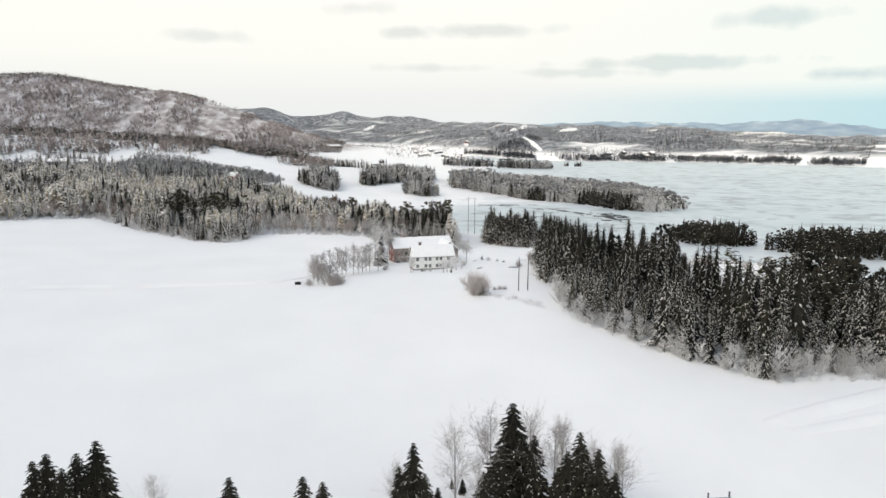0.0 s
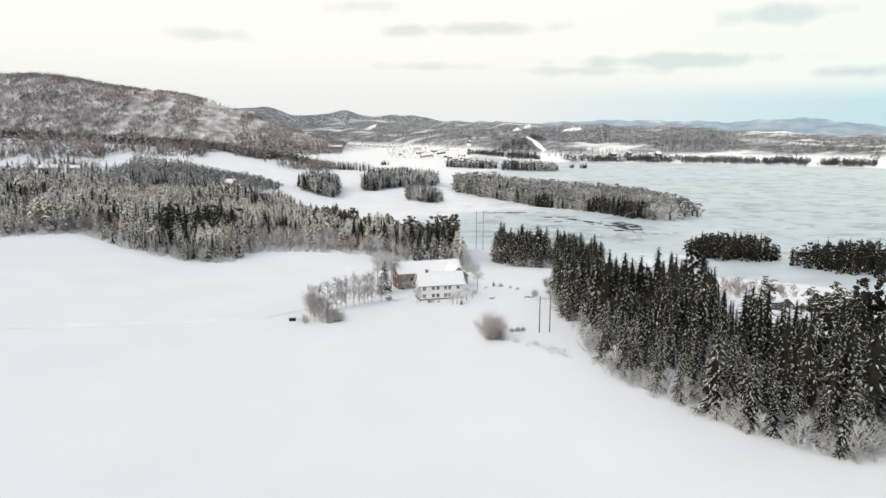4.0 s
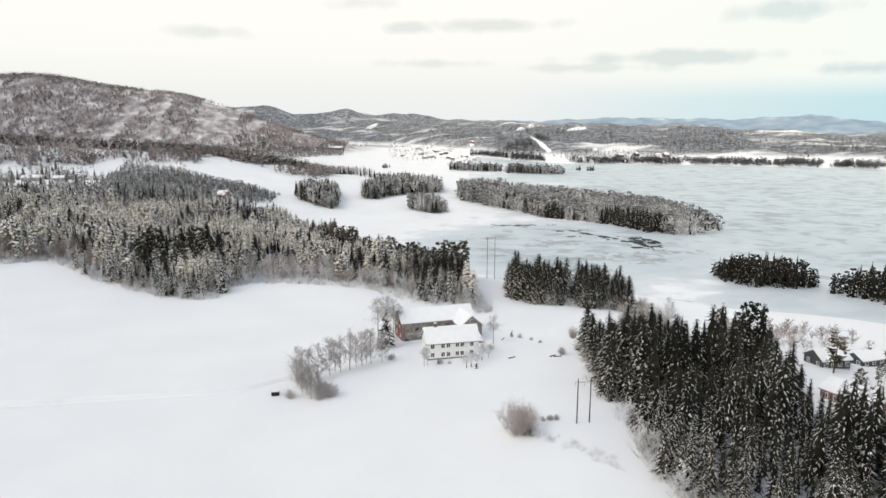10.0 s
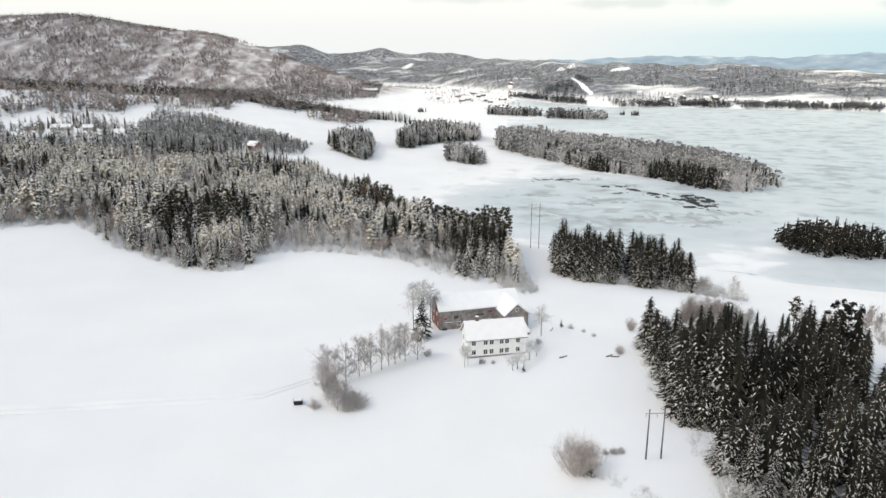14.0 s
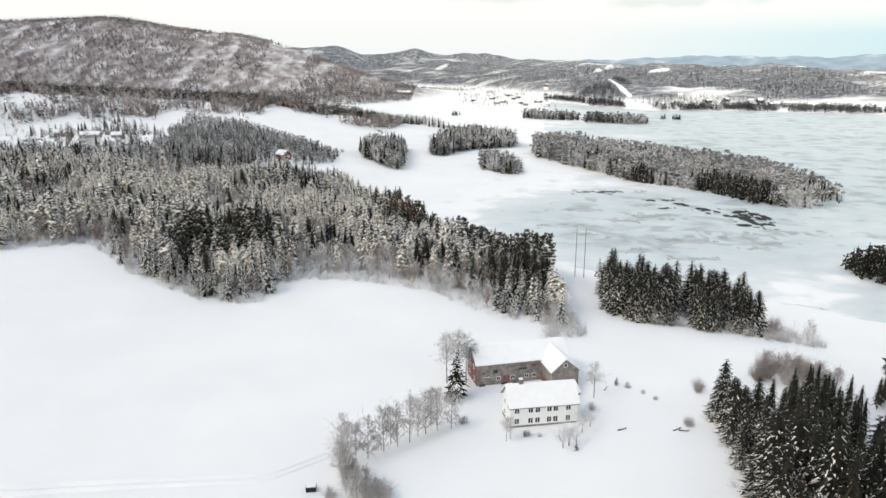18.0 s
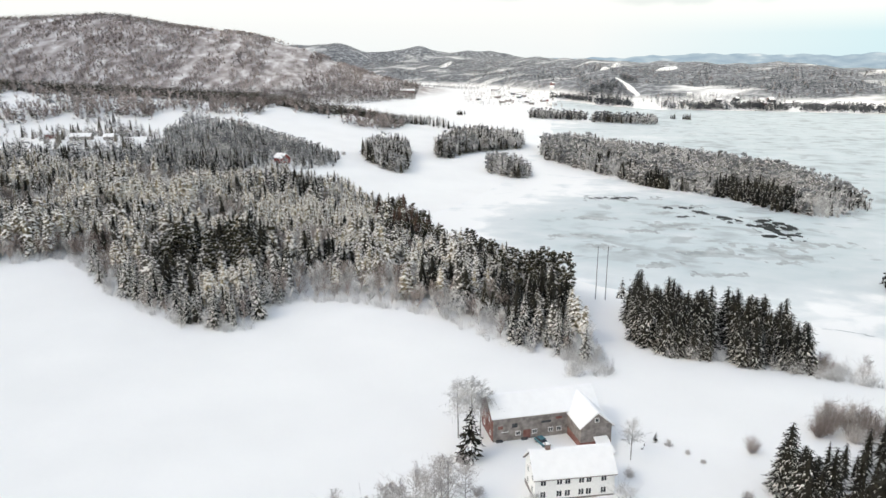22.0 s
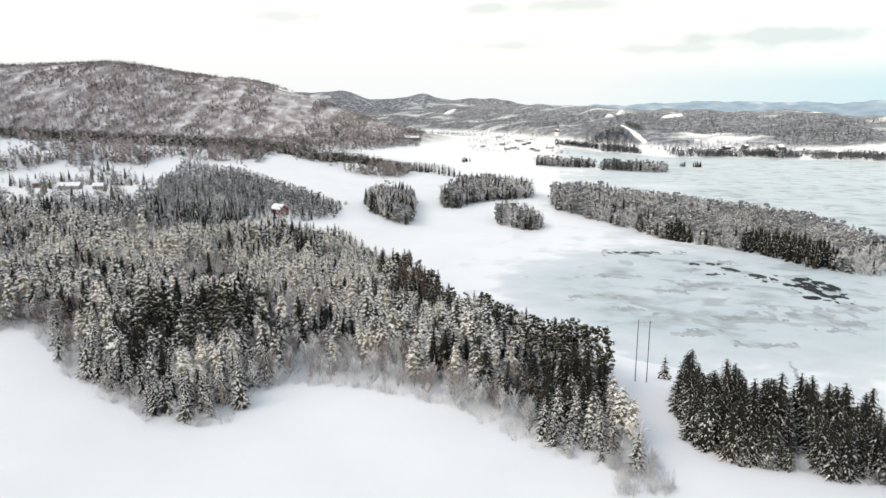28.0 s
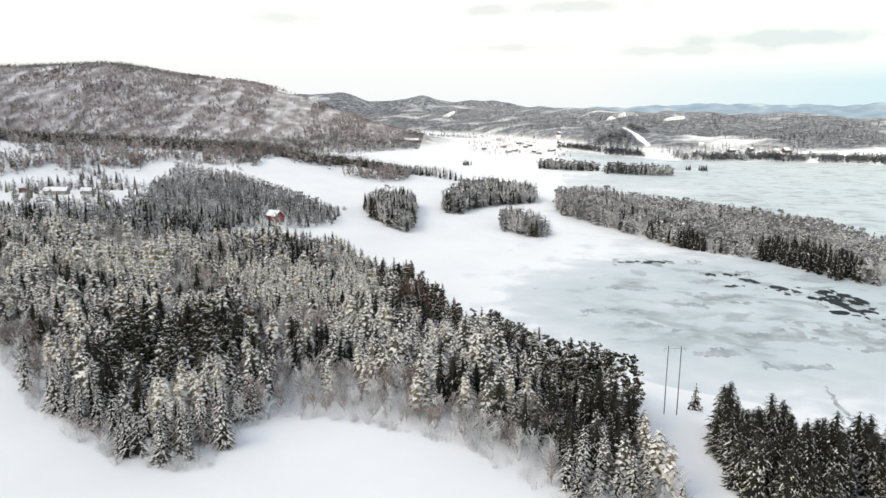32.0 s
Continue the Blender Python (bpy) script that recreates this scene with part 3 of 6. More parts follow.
def fir_form(seed, whorls=13, per=8, radius=0.19, low=0.06, start=0.0, power=0.85, snow=0.6, dark_top=0.5, wide=0.2, droop=(0.2, 0.75), core=True, lite=False, load=(0.45, 0.95), twigs=0, streak=(0.15, 0.5, 0.35, 0.7)):
    """A spruce one unit high: whorls of pointed drooping boughs, many with a streak of snow along the back; start leaves out what stands hidden below."""
    rng = np.random.default_rng(seed)
    z = np.repeat(low + (0.985 - low) * np.linspace(0, 1, whorls) ** 0.93, per)
    z = np.clip(z + rng.uniform(-0.45, 0.45, len(z)) / whorls, low, 0.985)
    az = np.tile(np.arange(per) * 2 * np.pi / per, whorls) + rng.uniform(-0.5, 0.5, len(z)) + np.repeat(rng.uniform(0, 6.3, whorls), per)
    seen = z > start
    z, az = z[seen], az[seen]
    n = len(z)
    reach = radius * np.clip((1 - z) / (1 - low), 0, 1) ** power * rng.uniform(0.68, 1.2, n) + 0.02
    out = np.stack([np.cos(az), np.sin(az), 0 * az], -1)
    across = np.stack([-np.sin(az), np.cos(az), 0 * az], -1)
    root = out * (0.12 * reach)[:, None] + np.stack([0 * z, 0 * z, z + 0.1 * reach], -1)
    tip = out * reach[:, None] + np.stack([0 * z, 0 * z, z - rng.uniform(*droop, n) * reach], -1)
    if twigs:
        # side twigs along each bough
        k = np.repeat(np.arange(n), twigs)
        f, turn = rng.uniform(0.25, 0.95, len(k))[:, None], az[k] + rng.choice([-1, 1], len(k)) * rng.uniform(0.35, 0.95, len(k))
        start_at = root[k] + (tip[k] - root[k]) * f
        size = reach[k] * rng.uniform(0.25, 0.5, len(k))
        aim = np.stack([np.cos(turn), np.sin(turn), -rng.uniform(0.3, 0.9, len(k))], -1)
        root, tip = np.concatenate([root, start_at]), np.concatenate([tip, start_at + aim * size[:, None]])
        across = np.concatenate([across, np.stack([-np.sin(turn), np.cos(turn), 0 * turn], -1)])
        reach, z = np.concatenate([reach, size * 1.6]), np.concatenate([z, z[k]])
        n = len(z)
    half = across * (wide * reach * rng.uniform(0.8, 1.3, n))[:, None]
    low_side = np.array([0, 0, -1.0]) * (0.25 * reach)[:, None]
    P = np.stack([root + half + low_side, tip, root - half + low_side, root], 1).reshape(-1, 3)
    T = (np.array([(0, 3, 1), (3, 2, 1)])[None] + 4 * np.arange(n)[:, None, None]).reshape(-1, 3)
    if lite:
        P, T = P.reshape(-1, 4, 3)[:, :3].reshape(-1, 3), np.arange(3 * n).reshape(-1, 3)
    sets = [(P, T, np.zeros(len(T), int))]
    has = np.flatnonzero(rng.random(n) < snow * np.clip(1.35 - 1.2 * dark_top * z, 0.05, 1.6))
    m = len(has)
    if m:
        f0 = rng.uniform(streak[0], streak[1], m)[:, None]
        f1 = np.minimum(f0 + rng.uniform(streak[2], streak[3], m)[:, None], 1.05)
        ridge = tip[has] - root[has]
        up = np.array([0, 0, 1.0]) * (0.05 + 0.1 * reach[has])[:, None] * 0.35
        a, b = root[has] + ridge * f0 + up, root[has] + ridge * f1 + up
        h = half[has] * (1.1 - f0) * rng.uniform(*load, (m, 1))
        sets.append((np.stack([a + h, b, a - h], 1).reshape(-1, 3), np.arange(3 * m).reshape(-1, 3), np.ones(m, int)))
    if core:
        k = 5
        a = np.arange(k) * 2 * np.pi / k
        b0 = max(low, start)
        r0 = 0.5 * radius * ((1 - b0) / (1 - low)) ** power
        V = np.concatenate([np.stack([r0 * np.cos(a), r0 * np.sin(a), 0 * a + b0], -1), [[0, 0, 0.97]]])
        sets.append((V, np.array([(i, (i + 1) % k, k) for i in range(k)]), np.zeros(k, int)))
    return merged(*sets)


def tuft_form(seed, clumps=12, per=9, snow=0.3, low=0.45, broad=0.2, leaf=0.075):
    """A pine one unit high: rounded tufts of needles over a bare stem."""
    rng = np.random.default_rng(seed)
    zc = rng.uniform(low, 0.95, clumps)
    bulge = np.sqrt(np.clip(1 - ((zc - low - 0.35 * (1 - low)) / (0.68 * (1 - low))) ** 2, 0.04, 1))
    a, rr = rng.uniform(0, 6.3, clumps), broad * bulge * rng.uniform(0.25, 1.0, clumps)
    c = np.repeat(np.stack([rr * np.cos(a), rr * np.sin(a), zc], -1), per, 0)
    n = len(c)
    d = rng.normal(size=(n, 3)) * np.array([1, 1, 0.55])
    d /= np.linalg.norm(d, axis=1, keepdims=True)
    c = c + d * rng.uniform(0.2, 0.9, (n, 1)) * leaf
    u = np.cross(d, rng.normal(size=(n, 3)))
    u /= np.linalg.norm(u, axis=1, keepdims=True) + 1e-9
    v = np.cross(d, u)
    s = leaf * rng.uniform(0.5, 1.0, (n, 1))
    P = np.stack([c + u * s, c - 0.5 * u * s + 0.8 * v * s, c - 0.5 * u * s - 0.8 * v * s], 1).reshape(-1, 3)
    T = np.arange(3 * n).reshape(-1, 3)
    k = np.flatnonzero((rng.random(n) < snow) & (d[:, 2] > -0.2))
    m = len(k)
    w = leaf * rng.uniform(0.2, 0.5, (m, 1))
    turn = rng.uniform(0, 6.3, m)
    x, y = np.stack([np.cos(turn), np.sin(turn), 0 * turn], -1) * w, np.stack([-np.sin(turn), np.cos(turn), 0 * turn + 0.3], -1) * w * 0.6
    b = c[k] + np.array([0, 0, 0.4 * leaf])
    V = np.stack([b - x, b + y, b + x, b - y], 1).reshape(-1, 3)
    T2 = (np.array([(0, 1, 2), (0, 2, 3)])[None] + 4 * np.arange(m)[:, None, None]).reshape(-1, 3)
    stem = slivers(rng, np.array([[0, 0, 0.0]] * 2), np.array([[0, 0, 0.9]] * 2), 0.012)
    return merged((P, T, np.zeros(n, int)), (V, T2, np.ones(2 * m, int)), stem)


def pine_form(seed, clumps=14, snow=0.5, low=0.5):
    """A pine one unit high: a bare trunk below and rounded tufts above."""
    rng = np.random.default_rng(seed)
    out = []
    for k in range(clumps):
        zc = rng.uniform(low, 0.97)
        rr = 0.2 * math.sqrt(max(0.05, 1 - ((zc - (low + 0.97) / 2) / (0.55 * (0.97 - low) + 0.05)) ** 2)) * rng.uniform(0.3, 1.0)
        a = rng.uniform(0, 6.3)
        c = np.array([rr * math.cos(a), rr * math.sin(a), zc])
        m = 7
        out.append(kites(rng, np.repeat(c[None], m, 0), rng.uniform(0, 6.3, m), rng.uniform(0.05, 0.1, m), rng.uniform(-0.5, 0.7, m), np.full(m, 0.035), snow))
    return merged(*out)


def slivers(rng, p, q, w):
    """Thin twigs as crossed slivers."""
    n = len(p)
    d = q - p
    side = np.cross(d, rng.normal(size=(n, 3)))
    side /= np.linalg.norm(side, axis=1, keepdims=True) + 1e-9
    w = np.broadcast_to(np.asarray(w, float), (n,))[:, None]
    P = np.stack([p - side * w, p + side * w, q], 1).reshape(-1, 3)
    return P, np.arange(3 * n).reshape(-1, 3), np.zeros(n, int)


def bare_form(seed, limbs=16, twigs=9, fine=3, spread=0.32, low=0.25, w=0.004, steep=(0.6, 1.6), weep=0.0):
    """A bare crown one unit high: limbs that fork into twigs."""
    rng = np.random.default_rng(seed)
    z0 = rng.uniform(low, 0.88, limbs)
    a = rng.uniform(0, 6.3, limbs)
    L = spread * (1.15 - z0) * rng.uniform(0.6, 1.15, limbs)
    p = np.stack([0 * z0, 0 * z0, z0], -1)
    d = np.stack([np.cos(a), np.sin(a), rng.uniform(*steep, limbs)], -1)
    q = p + d * L[:, None]
    q[:, 2] = np.minimum(q[:, 2], 1.0)
    sets = [slivers(rng, p, q, 1.6 * w)]
    for level, (n, f, thin) in enumerate(((twigs, 0.5, 1.0), (fine, 0.5, 0.7))):
        if not n:
            continue
        pp, qq = np.repeat(p, n, 0), np.repeat(q, n, 0)
        s = rng.uniform(0.25, 1.0, len(pp))[:, None]
        b = pp + (qq - pp) * s
        ln = np.linalg.norm(qq - pp, axis=1, keepdims=True)
        dd = (qq - pp) / (ln + 1e-9) + rng.normal(scale=0.6, size=b.shape)
        dd[:, 2] -= weep * (0.6 + level)
        e = b + dd * ln * f * rng.uniform(0.4, 1.0, (len(b), 1))
        sets.append(slivers(rng, b, e, thin * w))
        p, q = b, e
    return merged(*sets)


def shrub_form(seed, stems=26, twigs=5, w=0.012, open_by=1.0):
    """A leafless dome of a bush one unit high and about as wide."""
    rng = np.random.default_rng(seed)
    a, r, lean = rng.uniform(0, 6.3, stems), rng.uniform(0, 0.15, stems), rng.uniform(0, open_by, stems)
    p = np.stack([r * np.cos(a), r * np.sin(a), 0 * a], -1)
    ln = rng.uniform(0.65, 1.0, stems) * (1 - 0.35 * lean)
    q = p + np.stack([np.cos(a) * np.sin(lean) * ln, np.sin(a) * np.sin(lean) * ln, np.cos(lean) * ln], -1)
    sets = [slivers(rng, p, q, w)]
    pp, qq = np.repeat(p, twigs, 0), np.repeat(q, twigs, 0)
    b = pp + (qq - pp) * rng.uniform(0.3, 1, (len(pp), 1))
    e = b + rng.normal(scale=0.13, size=b.shape) + np.array([0, 0, 0.12])
    sets.append(slivers(rng, b, e, 0.8 * w))
    return merged(*sets)


# ---- trees: planting ----
def inside(px, py, poly):
    res = np.zeros(len(px), bool)
    n = len(poly)
    for i in range(n):
        (x0, y0), (x1, y1) = poly[i], poly[(i + 1) % n]
        if y0 != y1:
            res ^= ((y0 > py) != (y1 > py)) & (px < (x1 - x0) * (py - y0) / (y1 - y0) + x0)
    return res


def scatter(poly, step, seed, jitter=0.45):
    rng = np.random.default_rng(seed)
    xs, ys = [p[0] for p in poly], [p[1] for p in poly]
    gx, gy = np.meshgrid(np.arange(min(xs), max(xs), step), np.arange(min(ys), max(ys), step))
    px = gx.ravel() + rng.uniform(-jitter, jitter, gx.size) * step
    py = gy.ravel() + rng.uniform(-jitter, jitter, gx.size) * step
    ok = inside(px, py, poly)
    return np.stack([px[ok], py[ok]], -1)


def edge_gap(pts, line):
    best = np.full(len(pts), 1e9)
    for (x0, y0), (x1, y1) in zip(line, line[1:]):
        dx, dy = x1 - x0, y1 - y0
        t = np.clip(((pts[:, 0] - x0) * dx + (pts[:, 1] - y0) * dy) / (dx * dx + dy * dy), 0, 1)
        best = np.minimum(best, np.hypot(pts[:, 0] - x0 - t * dx, pts[:, 1] - y0 - t * dy))
    return best


def plant(name, pts, heights, forms, mats, seed, label, category="trees", widen=(0.85, 1.2), sink=0.3):
    """Many trees that stand too close to count, as one mesh."""
    rng = np.random.default_rng(seed)
    pick = rng.integers(0, len(forms), len(pts))
    zs = ground_z(pts[:, 0], pts[:, 1])
    zs = np.where((zs < -27) & (pts[:, 1] > 850), LAKE, zs)
    V, T, S, o = [], [], [], 0
    for k, (P, tri, slot) in enumerate(forms):
        me = np.flatnonzero(pick == k)
        if not len(me):
            continue
        a = rng.uniform(0, 2 * np.pi, len(me))[:, None]
        h = heights[me][:, None]
        w = h * rng.uniform(*widen, (len(me), 1))
        c, s = np.cos(a), np.sin(a)
        x = (P[None, :, 0] * c - P[None, :, 1] * s) * w + pts[me, 0][:, None]
        y = (P[None, :, 0] * s + P[None, :, 1] * c) * w + pts[me, 1][:, None]
        z = P[None, :, 2] * h + zs[me][:, None] - sink
        V.append(np.stack([x, y, z], -1).reshape(-1, 3))
        T.append((tri[None] + len(P) * np.arange(len(me))[:, None, None]).reshape(-1, 3) + o)
        S.append(np.tile(slot, len(me)))
        o += len(P) * len(me)
    ob = new(name, tri_mesh(name, np.concatenate(V), np.concatenate(T), mats, np.concatenate(S)))
    return tagged(ob, label, category, kind="stuff")


def tree_thing(name, form, mats, trunk_mat, trunk_r, trunk_top, **tags):
    """A single tree one unit high: trunk and crown under one empty."""
    base = new(name)
    base.empty_display_size = 0.2
    tagged(base, **tags)
    bm = bmesh.new()
    rod(bm, (0, 0, -0.03), (0, 0, trunk_top * 0.5), trunk_r, trunk_r * 0.62, 7)
    rod(bm, (0, 0, trunk_top * 0.5), (0, 0, trunk_top), trunk_r * 0.62, trunk_r * 0.1, 7)
    part("trunk", bm, trunk_mat, base)
    P, T, S = form
    crown = new("crown", tri_mesh("crown", P, T, mats, S))
    crown.parent = base
    return base


def stand(proto, spots, heights, seed, first=False):
    """Copies of single trees at their spots; the prototypes themselves take the first places."""
    rng = random.Random(seed)
    for k, ((x, y), h) in enumerate(zip(spots, heights)):
        p = proto[k % len(proto)]
        w = h * rng.uniform(0.88, 1.15)
        m = pose(x, y, float(ground_z(x, y)) - 0.15, rng.uniform(-1.5, 1.5), rng.uniform(-1.5, 1.5), rng.uniform(0, 360))
        if not p.get("placed"):
            ob = p
            p["placed"] = 1
            ob.matrix_world = m
        else:
            ob = copy_thing(p, m)
        ob.scale = (w, w, h)


SP = [fir_form(90 + k, 12, 8, 0.19 + 0.01 * k, 0.06, 0.25, 0.52, sn, 0.15, 0.2, lite=True, load=ld) for k, (sn, ld) in enumerate(((1.8, (1.2, 2.3)), (1.3, (0.9, 1.8)), (1.7, (1.0, 2.1)), (1.0, (0.8, 1.6)), (1.9, (1.4, 2.6)), (1.5, (1.0, 1.9))))]
SP_GREY = [fir_form(96 + k, 14, 8, 0.2 + 0.012 * k, 0.06, 0.25, 0.55, sn, 0.6, 0.2, lite=True, load=(0.8, 1.6), streak=(0.15, 0.6, 0.3, 0.55)) for k, sn in enumerate((1.5, 0.9, 1.6, 0.8, 1.2))]
SP_DARK = [fir_form(20 + k, 20, 9, 0.19 + 0.012 * k, 0.05, 0.22, 0.58, sn, 1.2, 0.14, lite=True, load=(0.26, 0.55), streak=(0.2, 0.7, 0.2, 0.4)) for k, sn in enumerate((0.9, 1.3, 0.7, 1.0, 1.2))]
SP_EDGE = [fir_form(26 + k, 19, 9, 0.16 + 0.01 * k, 0.05, 0.2, 0.6, sn, 0.95, 0.14, lite=True, load=(0.35, 0.75), streak=(0.15, 0.65, 0.25, 0.45)) for k, sn in enumerate((1.3, 0.9, 1.4, 0.8))]
SP_MID = [fir_form(30 + k, 8, 6, 0.21 + 0.01 * k, 0.08, 0.1, 0.5, 1.3, 0.25, 0.28, core=False, lite=True, load=(0.7, 1.3)) for k in range(6)]
MID_DARK = [fir_form(36 + k, 8, 6, 0.2 + 0.01 * k, 0.06, 0.1, 0.65, 0.8, 0.7, 0.24, lite=True, load=(0.25, 0.55)) for k in range(4)]
SP_FAR = [fir_form(40 + k, 4, 4, 0.2, 0.1, 0.1, 0.7, 0.7, 0.3, 0.45, core=False, lite=True) for k in range(6)]
FAR_DARK = [fir_form(46 + k, 4, 4, 0.21, 0.1, 0.1, 0.7, 0.2, 0.6, 0.45, core=False, lite=True) for k in range(4)]
PINE_DARK = [tuft_form(54 + k, 32, 9, 0.18, 0.22, 0.19, 0.045) for k in range(4)]
PINE = [tuft_form(50 + k, 22, 9, 0.75, 0.42, 0.15, 0.045) for k in range(4)]
ROUND_MID = [tuft_form(58 + k, 11, 6, 0.9, 0.2, 0.22, 0.075) for k in range(4)]
BARE = [bare_form(60 + k, 22, 10, 0, 0.3, 0.1, 0.008, (0.7, 2.0)) for k in range(4)]
BARE_SLIM = [bare_form(64 + k, 26, 7, 0, 0.2, 0.12, 0.007, (1.0, 2.8)) for k in range(5)]
BARE_MID = [bare_form(75 + k, 14, 4, 0, 0.3, 0.1, 0.014, (0.8, 2.2)) for k in range(4)]
BARE_FAR = [bare_form(70 + k, 8, 1, 0, 0.3, 0.08, 0.03, (1.0, 3.0)) for k in range(4)]
SHRUB = [shrub_form(80 + k, 24, 4, 0.008) for k in range(4)]

LEFT_NEAR = [(-330, 140), (-237, 152), (-215, 162), (-192, 178), (-159, 139), (-134, 117), (-116, 105), (-97, 101), (-92, 113), (-91, 127), (-80, 133), (-62, 130), (-38, 119), (-21, 107), (-9, 94), (1, 85), (13, 77), (19, 67)]
LEFT_FOREST = LEFT_NEAR + [(20, 72), (22, 120), (22, 186), (-6, 222), (-40, 268), (-49, 335), (-70, 352), (-105, 378), (-138, 378), (-199, 352), (-247, 348), (-300, 349), (-420, 330), (-420, 150)]
RIGHT_NEAR = [(41, 4), (36, -20), (33, -45), (31, -62), (29, -85), (30, -96), (35, -101), (43, -113), (51, -122), (62, -129), (77, -124), (95, -119)]
RIGHT_FOREST = RIGHT_NEAR + [(140, -100), (140, -75), (100, -62), (84, -52), (82, -30), (98, -12), (104, 8), (98, 24), (79, 10), (70, 18), (55, 8)]
CLUSTER = [(36, 88), (45, 79), (64, 73), (82, 74), (90, 83), (90, 98), (78, 106), (60, 112), (46, 132), (39, 112)]
ISLET = [(178, 172), (186, 160), (205, 152), (226, 154), (232, 172), (222, 192), (195, 205), (182, 195)]
ISLET_TAIL = [(221, 146), (234, 118), (250, 104), (300, 92), (340, 104), (316, 148), (264, 162), (240, 152)]
CLUMP_B = [(-106, 559), (-93, 513), (-74, 478), (-60, 470), (-58, 510), (-60, 590), (-66, 640), (-104, 640)]
STRIP_C = [(-36, 640), (-33, 600), (-22, 592), (-6, 626), (16, 662), (66, 690), (72, 735), (18, 785), (-12, 770), (-26, 700)]
STRIP_D = [(13, 535), (17, 511), (48, 491), (56, 515), (50, 540), (24, 585)]
BIG_ISLAND = [(80, 620), (104, 555), (126, 500), (143, 452), (170, 425), (193, 400), (207, 356), (231, 336), (256, 330), (280, 365), (295, 440), (295, 530), (248, 612), (168, 722), (92, 722)]
FAR_ISLE_A = [(125, 1110), (221, 1084), (226, 1112), (130, 1150)]
FAR_ISLE_B = [(220, 1046), (312, 998), (322, 1025), (232, 1085)]
BACK_WOOD = [(-420, 330), (-300, 349), (-247, 352), (-200, 358), (-170, 385), (-178, 430), (-230, 425), (-300, 402), (-420, 388)]
MID_WOOD = [(-275, 402), (-250, 385), (-190, 395), (-150, 412), (-118, 450), (-118, 505), (-150, 560), (-190, 632), (-235, 690), (-330, 720), (-330, 640), (-290, 545), (-262, 470)]
TONGUE = [(-340, 960), (-210, 985), (-110, 930), (-20, 858), (-2, 870), (-40, 930), (-120, 1060), (-230, 1180), (-330, 1130)]


def heights_for(pts, lo, hi, seed):
    return np.random.default_rng(seed).uniform(lo, hi, len(pts))


def oval(x, y, cx, cy, rx, ry, turn=0.0):
    """1 in the middle of a tilted oval, 0 on its rim."""
    c, s = math.cos(math.radians(turn)), math.sin(math.radians(turn))
    u, v = (x - cx) * c + (y - cy) * s, (y - cy) * c - (x - cx) * s
    return 1 - np.hypot(u / rx, v / ry)


